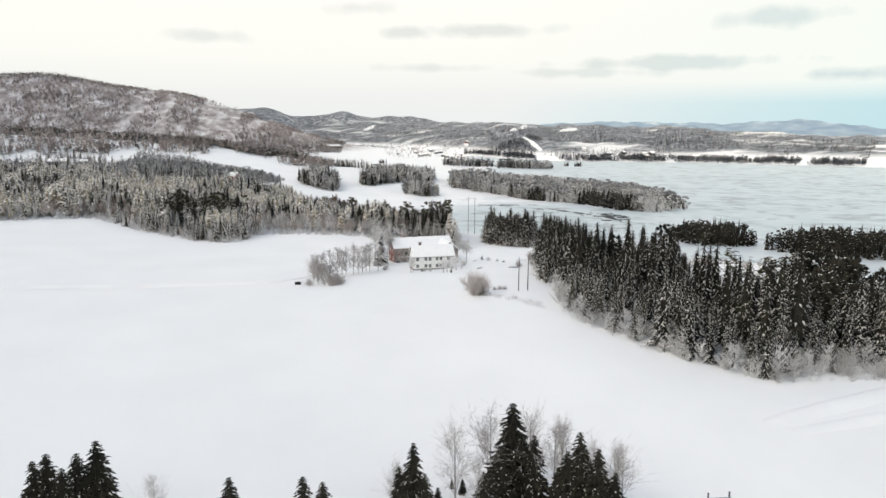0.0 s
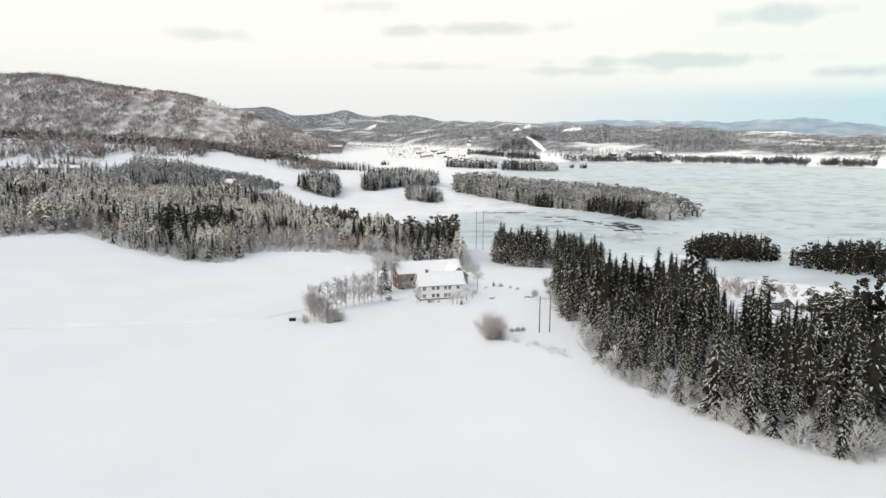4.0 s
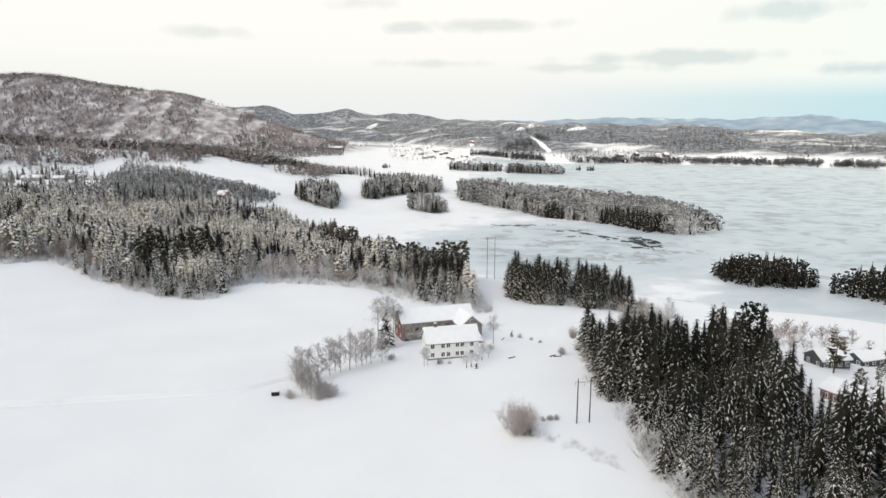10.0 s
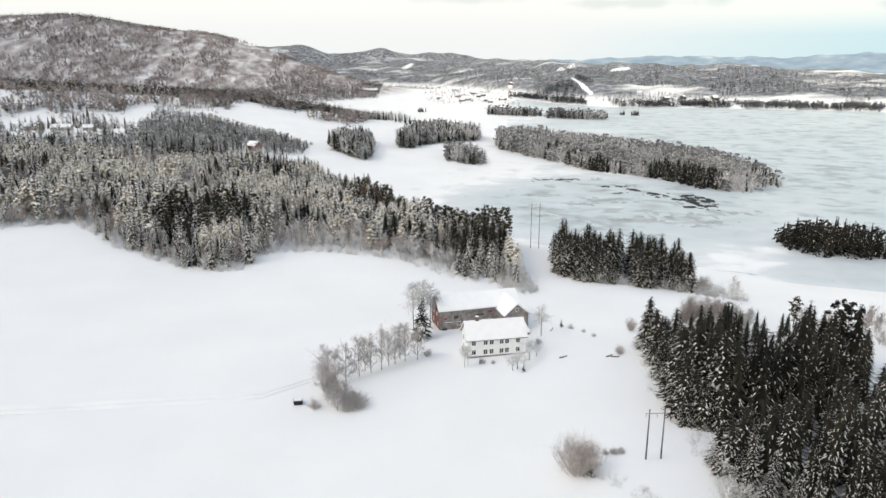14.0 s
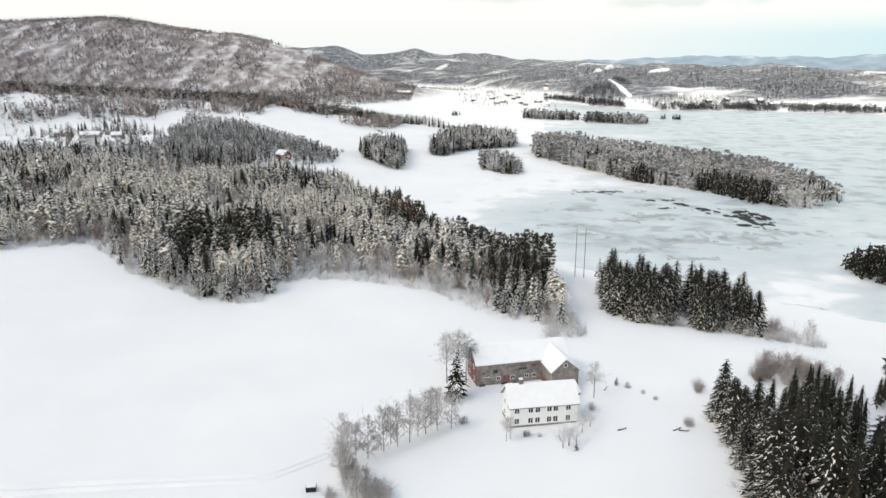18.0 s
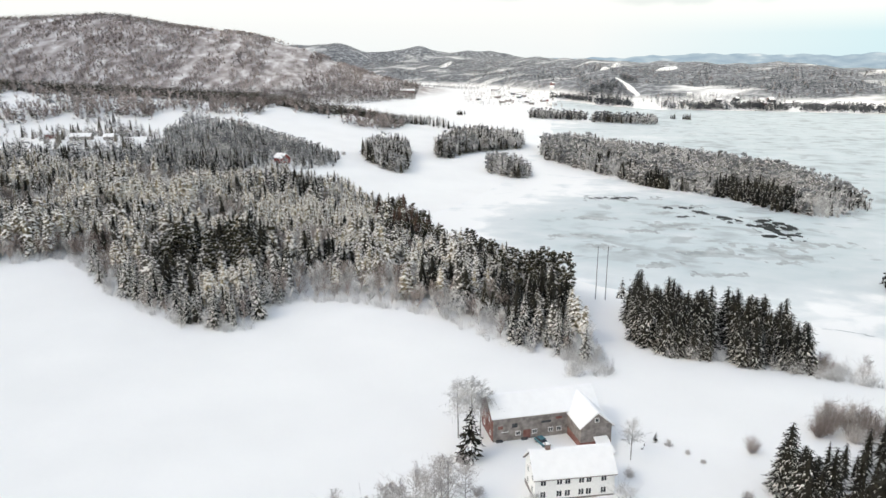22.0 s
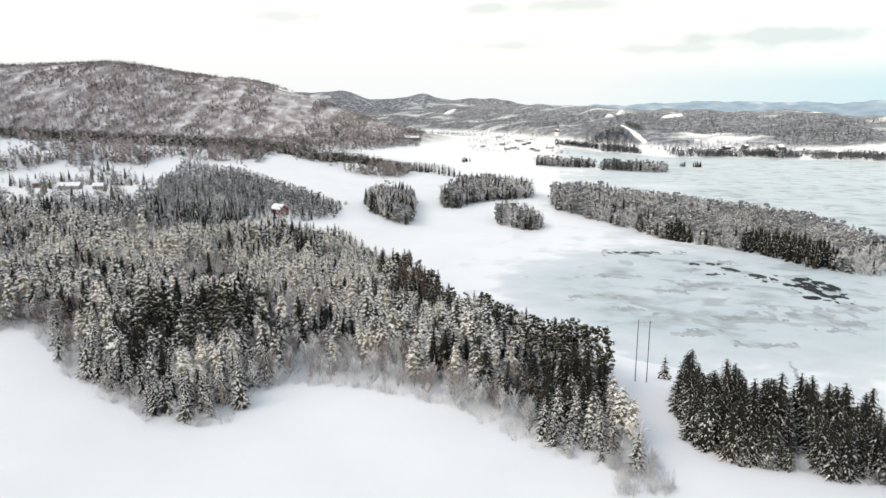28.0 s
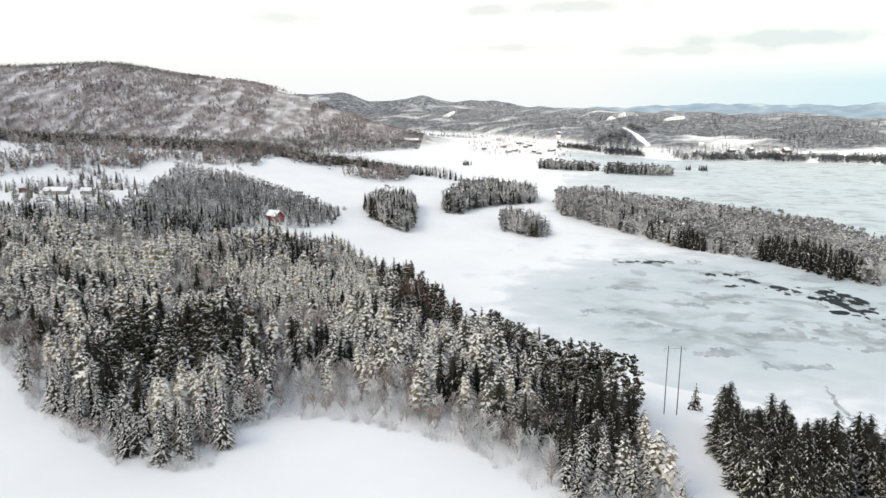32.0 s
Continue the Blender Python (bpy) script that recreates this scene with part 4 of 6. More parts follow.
def forest():
    # forest on the far side of the field
    pts = scatter(LEFT_FOREST, 4.1, 1)
    pts = pts[(pts[:, 0] > -360) & (pts[:, 0] > -60 - 0.72 * (pts[:, 1] + 110))]
    gap = edge_gap(pts, LEFT_NEAR)
    rng = np.random.default_rng(2)
    x, y = pts.T
    rough = 0.5 * (fbm(x, y, 13.0, 9, 3) - 0.5)
    dark = oval(x, y, -127, 156, 17, 42, -27) + 1.2 * rough > 0
    h = (rng.uniform(9, 16, len(pts)) + 5 * smooth(0.5, 0.75, fbm(x, y, 18.0, 3, 2))) * (0.75 + 0.25 * smooth(0, 14, gap)) * np.where(dark, 1.15, 1)
    # stands of birch: a belt along the field and glades inside the forest
    birch = np.maximum.reduce([oval(x, y, -213, 333, 38, 20), oval(x, y, -152, 262, 16, 30, 20), oval(x, y, -188, 165, 26, 16), oval(x, y, -96, 205, 16, 22), oval(x, y, -250, 250, 20, 26), oval(x, y, -62, 150, 30, 12, -15)]) + rough
    belt = (gap < 11 + 8 * smooth(-40, -75, x)) & (x > -88) & (x < -6)
    leafless = (rng.random(len(pts)) < np.where(birch > 0.05, 0.85, np.where(belt, 0.93, np.where((gap < 15) & (x < -140), 0.6, np.where(gap < 6, 0.3, 0.1))))) & ~dark
    leafless |= (belt & (gap < 12)) | ((x > 18) & (y < 82))
    front = (gap < 9) & ~leafless & (x > -200)
    rest = ~front & ~leafless
    back = edge_gap(pts, [(24, 130), (22, 190), (-6, 222), (-40, 268), (-49, 335)])
    pines = rest & (((back < 8 + 20 * rng.random(len(pts))) & (rng.random(len(pts)) < 0.7)) | (dark & (gap > 16) & (rng.random(len(pts)) < 0.4)))
    rusty = pines & ~dark & (y > 245) & (rng.random(len(pts)) < 0.65)
    pines &= ~rusty
    clump = fbm(x, y, 30.0, 8, 3)
    sparse = rest & ~pines & ~rusty & (dark | (rng.random(len(pts)) < 0.04 + 0.8 * smooth(0.49, 0.58, clump) + 0.4 * smooth(-100, -30, x) + 0.4 * smooth(-45, -15, pts[:, 1] - 345 + 0.1 * x)))
    white = rest & ~pines & ~sparse & ~rusty
    black = sparse & ((dark & (rng.random(len(pts)) < 0.6)) | (rng.random(len(pts)) < 0.55 * smooth(0.52, 0.6, clump) + 0.2 * smooth(-60, 10, x) + 0.03))
    rim = sparse | (rest & ~pines & ~rusty & (back < 34))
    black |= rim & (back < 34) & (rng.random(len(pts)) < 0.55 * smooth(34, 12, back))
    sparse &= ~black
    white &= ~black
    for pick, forms, mats, seed, label in ((white, SP, [NEEDLE_RIME, TREE_SNOW], 3, "dense snow-laden spruce forest behind the field"), (black, SP_DARK, [NEEDLE, TREE_SNOW], 7, "clump of dark spruces in the snowy forest"),
                                           (sparse, SP_GREY, [NEEDLE_FROST, TREE_SNOW], 4, "darker spruces with little snow"), (pines, PINE, [NEEDLE_PINE, TREE_SNOW], 6, "olive-green pines along the back of the forest"),
                                           (rusty, SP_DARK, [NEEDLE_RUST, TREE_SNOW], 10, "rusty-brown conifers at the back of the forest")):
        plant("forest_trees", pts[pick], h[pick], forms, mats, seed, label, "forest", (1.0, 1.55))
    frosted = leafless & (rng.random(len(pts)) < np.where(belt, 0.6, 0.45))
    brown = leafless & ~frosted
    plant("bare_trees", pts[frosted], h[frosted] * 0.72, BARE_SLIM, [TWIG], 5, "leafless birches white with frost among the spruces", "forest", (1.0, 1.5))
    plant("bare_trees", pts[brown], h[brown] * 0.78, BARE_SLIM, [TWIG_BROWN], 9, "leafless brownish birches among the spruces", "forest", (1.0, 1.5))
    return pts[front], h[front]


left_spots, left_heights = forest()
rp = scatter(RIGHT_FOREST, 3.7, 11)
rg = edge_gap(rp, RIGHT_NEAR)
tall = fbm(rp[:, 0], rp[:, 1], 14.0, 12, 2)
keep = (tall > 0.26) & (np.hypot((rp[:, 0] - 90) / 12, (rp[:, 1] + 54) / 13) > 1)
rp, tall = rp[keep], tall[keep]
rg = edge_gap(rp, RIGHT_NEAR)
rh = (heights_for(rp, 7.5, 14, 12) + 9 * smooth(0.5, 0.75, tall)) * (0.7 + 0.3 * smooth(18, -35, rp[:, 1]))
r_front = rg < 8
r_pine = ~r_front & (np.random.default_rng(21).random(len(rp)) < 0.02 + 0.25 * smooth(74, 104, rp[:, 0]))
r_frost = rp[:, 1] + 26 * (fbm(rp[:, 0], rp[:, 1], 22.0, 23, 2) - 0.5) < -60
r_pine &= ~r_frost | (rp[:, 0] > 84)
inner = ~r_front & ~r_pine
plant("forest_trees", rp[inner & ~r_frost], rh[inner & ~r_frost], SP_DARK, [NEEDLE, TREE_SNOW], 13, "dense dark spruce wood beside the field", "forest")
plant("forest_trees", rp[inner & r_frost], rh[inner & r_frost], SP_EDGE, [NEEDLE, TREE_SNOW], 24, "slim spruces flecked with frost beside the field", "forest")
plant("forest_trees", rp[r_pine], rh[r_pine] * 1.1, PINE_DARK, [NEEDLE, TREE_SNOW], 19, "dark pines among the spruces beside the field", "forest")
cp = scatter(CLUSTER, 3.1, 14)
keep = oval(cp[:, 0], cp[:, 1], 60, 80, 3.2, 26, -20) < 0
cp = cp[keep]
ch = heights_for(cp, 7, 14.5, 15) + 5.5 * smooth(0.42, 0.7, fbm(cp[:, 0], cp[:, 1], 11.0, 15, 2))
for poly, step, seed in ((ISLET, 4.2, 16), (ISLET_TAIL, 5.0, 17)):
    ip = scatter(poly, step, seed)
    ih = heights_for(ip, 15, 21, seed) * (0.7 + 0.3 * smooth(0, 9, edge_gap(ip, poly + poly[:1])))
    lone = np.random.default_rng(seed).random(len(ip)) < 0.7
    plant("islet_trees", ip[lone], ih[lone], PINE_DARK, [NEEDLE, TREE_SNOW], 18, "dark snow-flecked pines on a low islet", "forest")
    plant("islet_trees", ip[~lone], ih[~lone], MID_DARK, [NEEDLE, TREE_SNOW], 22, "dark spruces on a low islet", "forest")
for k, (poly, step, lo, hi, share) in enumerate(((CLUMP_B, 4.6, 13, 22, 0.35), (STRIP_C, 5, 15, 24, 0.3), (STRIP_D, 4.4, 13, 21, 0.2), (BIG_ISLAND, 4.4, 17, 23, 0.04), (MID_WOOD, 4.8, 7, 12, 0.1), (FAR_ISLE_A, 4.5, 13, 20, 0.1), (FAR_ISLE_B, 4.5, 12, 20, 0.1), (BACK_WOOD, 5, 9, 15, 0.4), (TONGUE, 7, 10, 17, 0.35))):
    p = scatter(poly, step, 100 + k)
    rng_k = np.random.default_rng(k)
    if poly is MID_WOOD:
        d, e = p - np.array([-157, 441]), np.array([0.25, -0.968])
        run = d @ e
        p = p[~((np.abs(d @ np.array([0.968, 0.25])) < 9) & (run > -7) & (run < 17))]
    gap = edge_gap(p, poly + poly[:1])
    bare = rng_k.random(len(p)) < 0.3 + 0.3 * smooth(0.48, 0.62, fbm(p[:, 0], p[:, 1], 40.0, 60 + k, 3))
    black = rng_k.random(len(p)) < share + 0.35 * smooth(0.54, 0.68, fbm(p[:, 0], p[:, 1], 35.0, 70 + k, 3))
    if poly is BIG_ISLAND:
        black |= (np.hypot((p[:, 0] - 208) / 26, (p[:, 1] - 395) / 48) < 1) | (np.hypot((p[:, 0] - 152) / 9, (p[:, 1] - 452) / 22) < 1)
        bare |= np.hypot(p[:, 0] - 268, p[:, 1] - 332) < 45
        bare &= rng_k.random(len(p)) < 0.85
    if poly is MID_WOOD:
        bare &= rng_k.random(len(p)) < 0.6
    bare &= ~black
    hs = heights_for(p, lo, hi, 120 + k) * (0.86 + 0.14 * smooth(0, 14, gap))
    if poly is BIG_ISLAND:
        hs *= 0.25 + 0.75 * smooth(4, 48, np.hypot(p[:, 0] - 268, p[:, 1] - 332))
    isle = poly is FAR_ISLE_A or poly is FAR_ISLE_B
    crowned = ~black & ~bare & (rng_k.random(len(p)) < (0.8 if isle else 0.7 if poly is MID_WOOD else 0.25))
    for pick, forms, mats, name, label in ((black, MID_DARK, [NEEDLE, TREE_SNOW], "far_woods", "dark spruces and pines across the snow"), (~black & ~bare & ~crowned, SP_MID, [NEEDLE_FROST, FROST], "far_woods", "frosted spruce wood across the snow"),
                                           (crowned, ROUND_MID, [NEEDLE_HAZE if isle else FROST_HAZE, FROST], "far_woods", "round-crowned frosted pines across the snow"),
                                           (bare, BARE_MID, [TWIG], "far_bare_trees", "leafless frosted trees among the spruces")):
        if pick.any():
            plant(name, p[pick], hs[pick] * (0.85 if pick is bare else 1), forms, mats, 140 + k, label, "forest", (1.0, 1.5))
# small tufts of trees on the ice
tufts = np.array([(x + 3.2 * k * math.cos(2.4 * k), y + 3.2 * k * math.sin(2.4 * k)) for x, y in ((318, 1040), (326, 1044), (375, 1107), (391, 1091), (397, 1092), (2, 1172), (8, 1172)) for k in range(4)])
plant("far_woods", tufts, heights_for(tufts, 7, 12, 150), MID_DARK, [NEEDLE, TREE_SNOW], 151, "small tufts of trees on the snowy ice", "trees", (1.3, 1.9))


CUT_Y, CUT_X = (1475, 1530, 1590, 1650, 1740, 1850), (418, 421, 423, 426, 441, 446)


def hill_woods():
    rng = np.random.default_rng(200)
    def both(name, x, y, dark, leaf, lo, hi, seed, label):
        pts = np.stack([x, y], -1)
        u = rng.random(len(pts))
        leafless = u < leaf
        black = ~leafless & (rng.random(len(pts)) < dark)
        hs = rng.uniform(lo, hi, len(pts))
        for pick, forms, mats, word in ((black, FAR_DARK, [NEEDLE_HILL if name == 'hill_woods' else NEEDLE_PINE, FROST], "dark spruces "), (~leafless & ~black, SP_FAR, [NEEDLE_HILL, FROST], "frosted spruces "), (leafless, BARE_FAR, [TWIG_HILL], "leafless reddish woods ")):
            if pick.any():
                plant(name, pts[pick], hs[pick] * (0.8 if pick is leafless else 1), forms, [NEEDLE_HAZE, FROST_HAZE] if name == 'shore_woods' and pick is not leafless else mats, seed, word + label, "forest", (1.1, 1.9) if name == "hill_woods" else (1.1, 1.6))
    # long wooded hill: conifers along the crest, birch slopes with open snow between, gullies running down
    n = 36000
    x, y = rng.uniform(-1600, -90, n), rng.uniform(1020, 1930, n)
    z = ground_z(x, y)
    seen = (np.abs(np.arctan2(x + 25, y + 100)) < 0.70) & (z > -8)
    gully = fbm(x + 0.3 * z, z * 0.4, 34.0, 31, 4)
    patch = fbm(x, z * 1.2, 130.0, 33, 3)
    band = smooth(8, 35, z) * smooth(186, 158, z)
    bright = np.exp(-((x + 600) / 55) ** 2 - ((z - 105) / 22) ** 2) + np.exp(-((x + 430) / 70) ** 2 - ((z - 45) / 22) ** 2) + 0.6 * np.exp(-((x + 1000) / 150) ** 2 - ((z - 110) / 25) ** 2)
    bald = smooth(0.47, 0.54, 0.6 * gully + 0.4 * patch + 0.09 * bright) * (0.1 + 0.9 * band)
    ok = seen & (rng.random(n) > 0.95 * bald) & (rng.random(n) < 1 - 0.25 * band)
    x, y, z, bald, band, gully, patch = x[ok], y[ok], z[ok], bald[ok], band[ok], gully[ok], patch[ok]
    both("hill_woods", x, y, np.clip(0.75 - 0.6 * band + 1.6 * (0.5 - patch) - 0.5 * bald, 0.05, 0.95), 0.15 + 0.55 * band, 8, 14, 201, "over a long snowy hill")
    # the lower ridge before it
    n = 24000
    x, y = rng.uniform(-820, -60, n), rng.uniform(600, 1050, n)
    gap = edge_gap(np.stack([x, y], -1), [(p[0], p[1]) for p in RIDGE])
    z = ground_z(x, y)
    bare_rock = np.hypot((x + 322) / 40, (y - 700) / 34) + 0.9 * (fbm(x, y, 16.0, 41, 3) - 0.5) < 1
    ok = (gap < 130 + 25 * np.sin(x * 0.02)) & (z > -6) & ~(bare_rock & (rng.random(n) < 0.93)) & ~((x > -250) & (y < 775))
    glade = fbm(x, y, 45.0, 43, 3)
    ok &= (gap < 30) | (rng.random(n) < 0.6 - 0.55 * smooth(0.44, 0.58, glade))
    x, y, gap, glade = x[ok], y[ok], gap[ok], glade[ok]
    both("ridge_woods", x, y, np.where(gap < 26, 0.9, np.clip(0.15 + 2.5 * (0.46 - glade), 0.03, 0.7)), np.where(gap < 26, 0.03, 0.55), 10, 17, 205, "along a low ridge")
    # scattered trees round the upland farms
    n = 1900
    x, y = rng.uniform(-620, -230, n), rng.uniform(410, 690, n)
    ok = (np.sin(x * 0.021 + 1.7 * np.sin(y * 0.017)) * np.sin(y * 0.027 + 1.9 * np.sin(x * 0.015) + 1) + rng.uniform(-0.5, 0.5, n) > 0.2) & (np.hypot(x + 330, y - 480) > 22)
    pts = np.stack([x[ok], y[ok]], -1)
    bare = rng.random(len(pts)) < 0.5
    plant("farm_trees", pts[~bare], rng.uniform(7, 16, (~bare).sum()), SP_MID + MID_DARK, [NEEDLE_FROST, FROST], 207, "scattered conifers round the upland farms", "trees", (1.1, 1.5))
    plant("farm_trees", pts[bare], rng.uniform(5, 9, bare.sum()), BARE, [TWIG_GREY], 208, "frosted leafless trees round the upland farms", "trees")
    # the far shore
    n = 15000
    a, u = rng.uniform(-10, 40, n), rng.random(n) ** 1.3
    r0 = np.interp(a, SHORE_AZ, SHORE_R)
    r = r0 - 30 + 800 * u
    t = np.radians(a)
    x, y = -27 + r * np.sin(t), -150 + r * np.cos(t)
    field = np.sin(x * 0.012 + 2 * np.sin(y * 0.008)) * np.sin(y * 0.02 + np.sin(x * 0.01)) > np.where(r - r0 < 190, 0.0, np.where(r - r0 < 320, 0.2, 0.62))
    slope = np.abs(x - np.interp(y, CUT_Y, CUT_X)) < 13
    ok = ~field & ~(slope & (y > 1480) & (y < 1880)) & (ground_z(x, y) > -18.5)
    blot = np.sin(x * 0.006 + np.sin(y * 0.004)) * np.sin(y * 0.007)
    ok &= (r < 2450) | (a < 9)
    both("shore_woods", x[ok], y[ok], np.clip(0.7 + 0.4 * blot[ok], 0.3, 0.95), 0.06, 8, 13, 203, "on the far shore of the lake")
    # clumps and rows of trees along the waterline, with gaps of open snow
    n = 5200
    a = rng.uniform(8.5, 40, n)
    r = np.interp(a, SHORE_AZ, SHORE_R) + rng.uniform(-18, 75, n)
    t = np.radians(a)
    x, y = -27 + r * np.sin(t), -150 + r * np.cos(t)
    lap = r - np.interp(a, SHORE_AZ, SHORE_R)
    row = fbm(a * 60, lap * 1.6, 45.0, 47, 3) + 0.05 * smooth(12, 16, a)
    ok = (row > 0.52) & (np.abs(x - 410) > 22) & (ground_z(x, y) > LAKE + 0.4)
    pts, crowned = np.stack([x[ok], y[ok]], -1), rng.random(ok.sum()) < 0.6
    plant("shore_woods", pts[crowned], rng.uniform(6, 13, crowned.sum()), ROUND_MID, [NEEDLE_HAZE, FROST_HAZE], 211, "round-crowned trees in rows along the far waterline", "forest", (1.1, 1.7))
    plant("shore_woods", pts[~crowned], rng.uniform(5, 11, (~crowned).sum()), FAR_DARK + SP_FAR, [NEEDLE_HAZE, FROST_HAZE], 212, "conifers in rows along the far waterline", "forest", (1.1, 1.7))
    # dense dark stands either side of the long clearing
    n = 2600
    x, y = rng.uniform(250, 520, n), rng.uniform(1470, 1850, n)
    mid = np.interp(y, CUT_Y, CUT_X)
    side = x - mid
    ok = (((side < -13) & (side > -120 - 60 * fbm(x, y, 60.0, 48, 2)) & (y < 1690 + 0.5 * side)) | ((side > 11) & (side < 34) & (y > 1620))) & (ground_z(x, y) > -15)
    both("shore_woods", x[ok], y[ok], 0.95, 0.0, 9, 15, 213, "in a dense stand beside a clearing")
    # hedges and garden trees between the village houses
    n = 260
    a, r = np.radians(rng.uniform(1.5, 9.5, n)), rng.uniform(1560, 2050, n)
    x, y = -27 + r * np.sin(a), -150 + r * np.cos(a)
    ok = np.sin(x * 0.05) * np.sin(y * 0.03) > -0.1
    both("village_trees", x[ok], y[ok], 0.3, 0.6, 6, 13, 209, "between the village houses")


hill_woods()


def clearing(line, half, lift=5.0):
    """An open strip of snow down through the woods."""
    V, Q = [], []
    n = 16
    for i in range(n + 1):
        f = i / n * (len(line) - 1)
        k = min(int(f), len(line) - 2)
        (x0, y0, w0), (x1, y1, w1) = line[k], line[k + 1]
        g = f - k
        x, y, w = x0 + g * (x1 - x0), y0 + g * (y1 - y0), half * (w0 + g * (w1 - w0))
        for j in range(5):
            xx = x + w * (j / 2 - 1) * (1 + 0.25 * math.sin(i * 2.3 + j))
            V.append((xx, y, float(ground_z(xx, y)) + lift + (-9 if j in (0, 4) or i in (0, n) else 0)))
    for i in range(n):
        for j in range(4):
            o = 5 * i + j
            Q.append((o, o + 1, o + 6, o + 5))
    tagged(new("snow_clearing", tri_mesh("snow_clearing", V, Q, [SNOW], smooth_shade=True)), "open snowy clearing cut through the distant woods", "clearing", kind="structure")


clearing([(x, y, w) for x, y, w in zip(CUT_X, CUT_Y, (1.6, 1.3, 1.2, 0.9, 0.65, 0.7))], 6.2, 1.5)
clearing([(452, 2010, 0.5), (464, 2045, 1.2), (474, 2090, 0.5)], 15, 2.0)
clearing([(505, 2070, 0.5), (513, 2110, 1.3), (530, 2160, 0.5)], 14, 2.0)
clearing([(-35, 2860, 0.6), (-12, 2925, 1.4), (10, 3000, 0.5)], 26, 2.0)
clearing([(600, 1950, 0.5), (638, 1985, 1.6), (670, 2030, 0.4)], 24, 2.0)


# ---- sky backdrop: pale winter overcast with thin cloud streaks ----
# centre across and up, half width and half height in metres, and density
CLOUDS = [(787, 703, 440, 44, 0.7), (250, 687, 160, 40, 0.7), (410, 457, 380, 34, 0.6), (1927, 480, 680, 46, 0.75), (1364, 427, 480, 34, 0.6),
          (2435, 729, 300, 60, 0.7), (-1048, 628, 240, 45, 0.6), (-81, 838, 280, 55, 0.5), (2808, 383, 280, 45, 0.8)]


def sky_material():
    m = bpy.data.materials.new("overcast_sky")
    m.use_nodes = True
    t = m.node_tree
    t.nodes.remove(t.nodes["Principled BSDF"])
    em = t.nodes.new("ShaderNodeEmission")
    t.links.new(em.outputs[0], t.nodes["Material Output"].inputs[0])
    em.inputs["Strength"].default_value = SKY_GLOW
    geo = t.nodes.new("ShaderNodeNewGeometry")
    sep = t.nodes.new("ShaderNodeSeparateXYZ")
    t.links.new(geo.outputs["Position"], sep.inputs[0])
    def ramp_of(v, *stops):
        rp = t.nodes.new("ShaderNodeValToRGB")
        for i, (p, c) in enumerate(stops):
            e = rp.color_ramp.elements[i] if i < 2 else rp.color_ramp.elements.new(p)
            e.position, e.color = p, (*c, 1)
        t.links.new(v, rp.inputs[0])
        return rp.outputs[0]
    def span(v, a, b):
        rg = t.nodes.new("ShaderNodeMapRange")
        rg.inputs["From Min"].default_value, rg.inputs["From Max"].default_value = a, b
        t.links.new(v, rg.inputs["Value"])
        return rg.outputs[0]
    def mix(f, a, b):
        mx = t.nodes.new("ShaderNodeMix")
        mx.data_type = "RGBA"
        t.links.new(f, mx.inputs["Factor"]), t.links.new(a, mx.inputs["A"]), t.links.new(b, mx.inputs["B"])
        return mx.outputs["Result"]
    def times(a, b):
        mm = t.nodes.new("ShaderNodeMath")
        mm.operation = "MULTIPLY"
        t.links.new(a, mm.inputs[0]), t.links.new(b, mm.inputs[1])
        return mm.outputs[0]
    base = ramp_of(span(sep.outputs["Z"], 0, 1000), (0.0, (0.79, 0.845, 0.955)), (0.28, (0.86, 0.885, 0.98)), (0.5, (0.945, 0.962, 1.03)), (0.9, (0.985, 0.988, 1.06)))
    blue = ramp_of(span(sep.outputs["Z"], 0, 1000), (0.0, (0.53, 0.76, 0.92)), (0.22, (0.55, 0.78, 0.93)), (0.36, (0.9, 0.96, 1.02)))
    side = span(sep.outputs["X"], 900, 3000)
    clear = mix(side, base, blue)
    warp = t.nodes.new("ShaderNodeTexNoise")
    warp.inputs["Scale"].default_value, warp.inputs["Detail"].default_value = 0.004, 4.0
    t.links.new(geo.outputs["Position"], warp.inputs["Vector"])
    def bank(x, z, half, tall, weight):
        """A thin bank of cloud, ragged at its rim."""
        mp = t.nodes.new("ShaderNodeMapping")
        mp.vector_type = "POINT"
        mp.inputs["Scale"].default_value = (1 / half, 0, 1 / tall)
        mp.inputs["Location"].default_value = (-x / half, 0, -z / tall)
        t.links.new(geo.outputs["Position"], mp.inputs["Vector"])
        ln = t.nodes.new("ShaderNodeVectorMath")
        ln.operation = "LENGTH"
        t.links.new(mp.outputs[0], ln.inputs[0])
        ad = t.nodes.new("ShaderNodeMath")
        ad.operation = "MULTIPLY_ADD"
        ad.inputs[1].default_value = 2.4
        t.links.new(warp.outputs[0], ad.inputs[0]), t.links.new(ln.outputs["Value"], ad.inputs[2])
        rg = t.nodes.new("ShaderNodeMapRange")
        rg.inputs["From Min"].default_value, rg.inputs["From Max"].default_value = 2.3, 1.5
        rg.inputs["To Max"].default_value = weight
        t.links.new(ad.outputs[0], rg.inputs["Value"])
        return rg.outputs[0]
    cloud = None
    for spec in CLOUDS:
        b = bank(*spec)
        if cloud is None:
            cloud = b
        else:
            mx = t.nodes.new("ShaderNodeMath")
            mx.operation = "MAXIMUM"
            t.links.new(cloud, mx.inputs[0]), t.links.new(b, mx.inputs[1])
            cloud = mx.outputs[0]
    grey = ramp_of(side, (0.0, (0.7, 0.75, 0.81)), (1.0, (0.6, 0.73, 0.84)))
    t.links.new(mix(cloud, clear, grey), em.inputs["Color"])
    return m


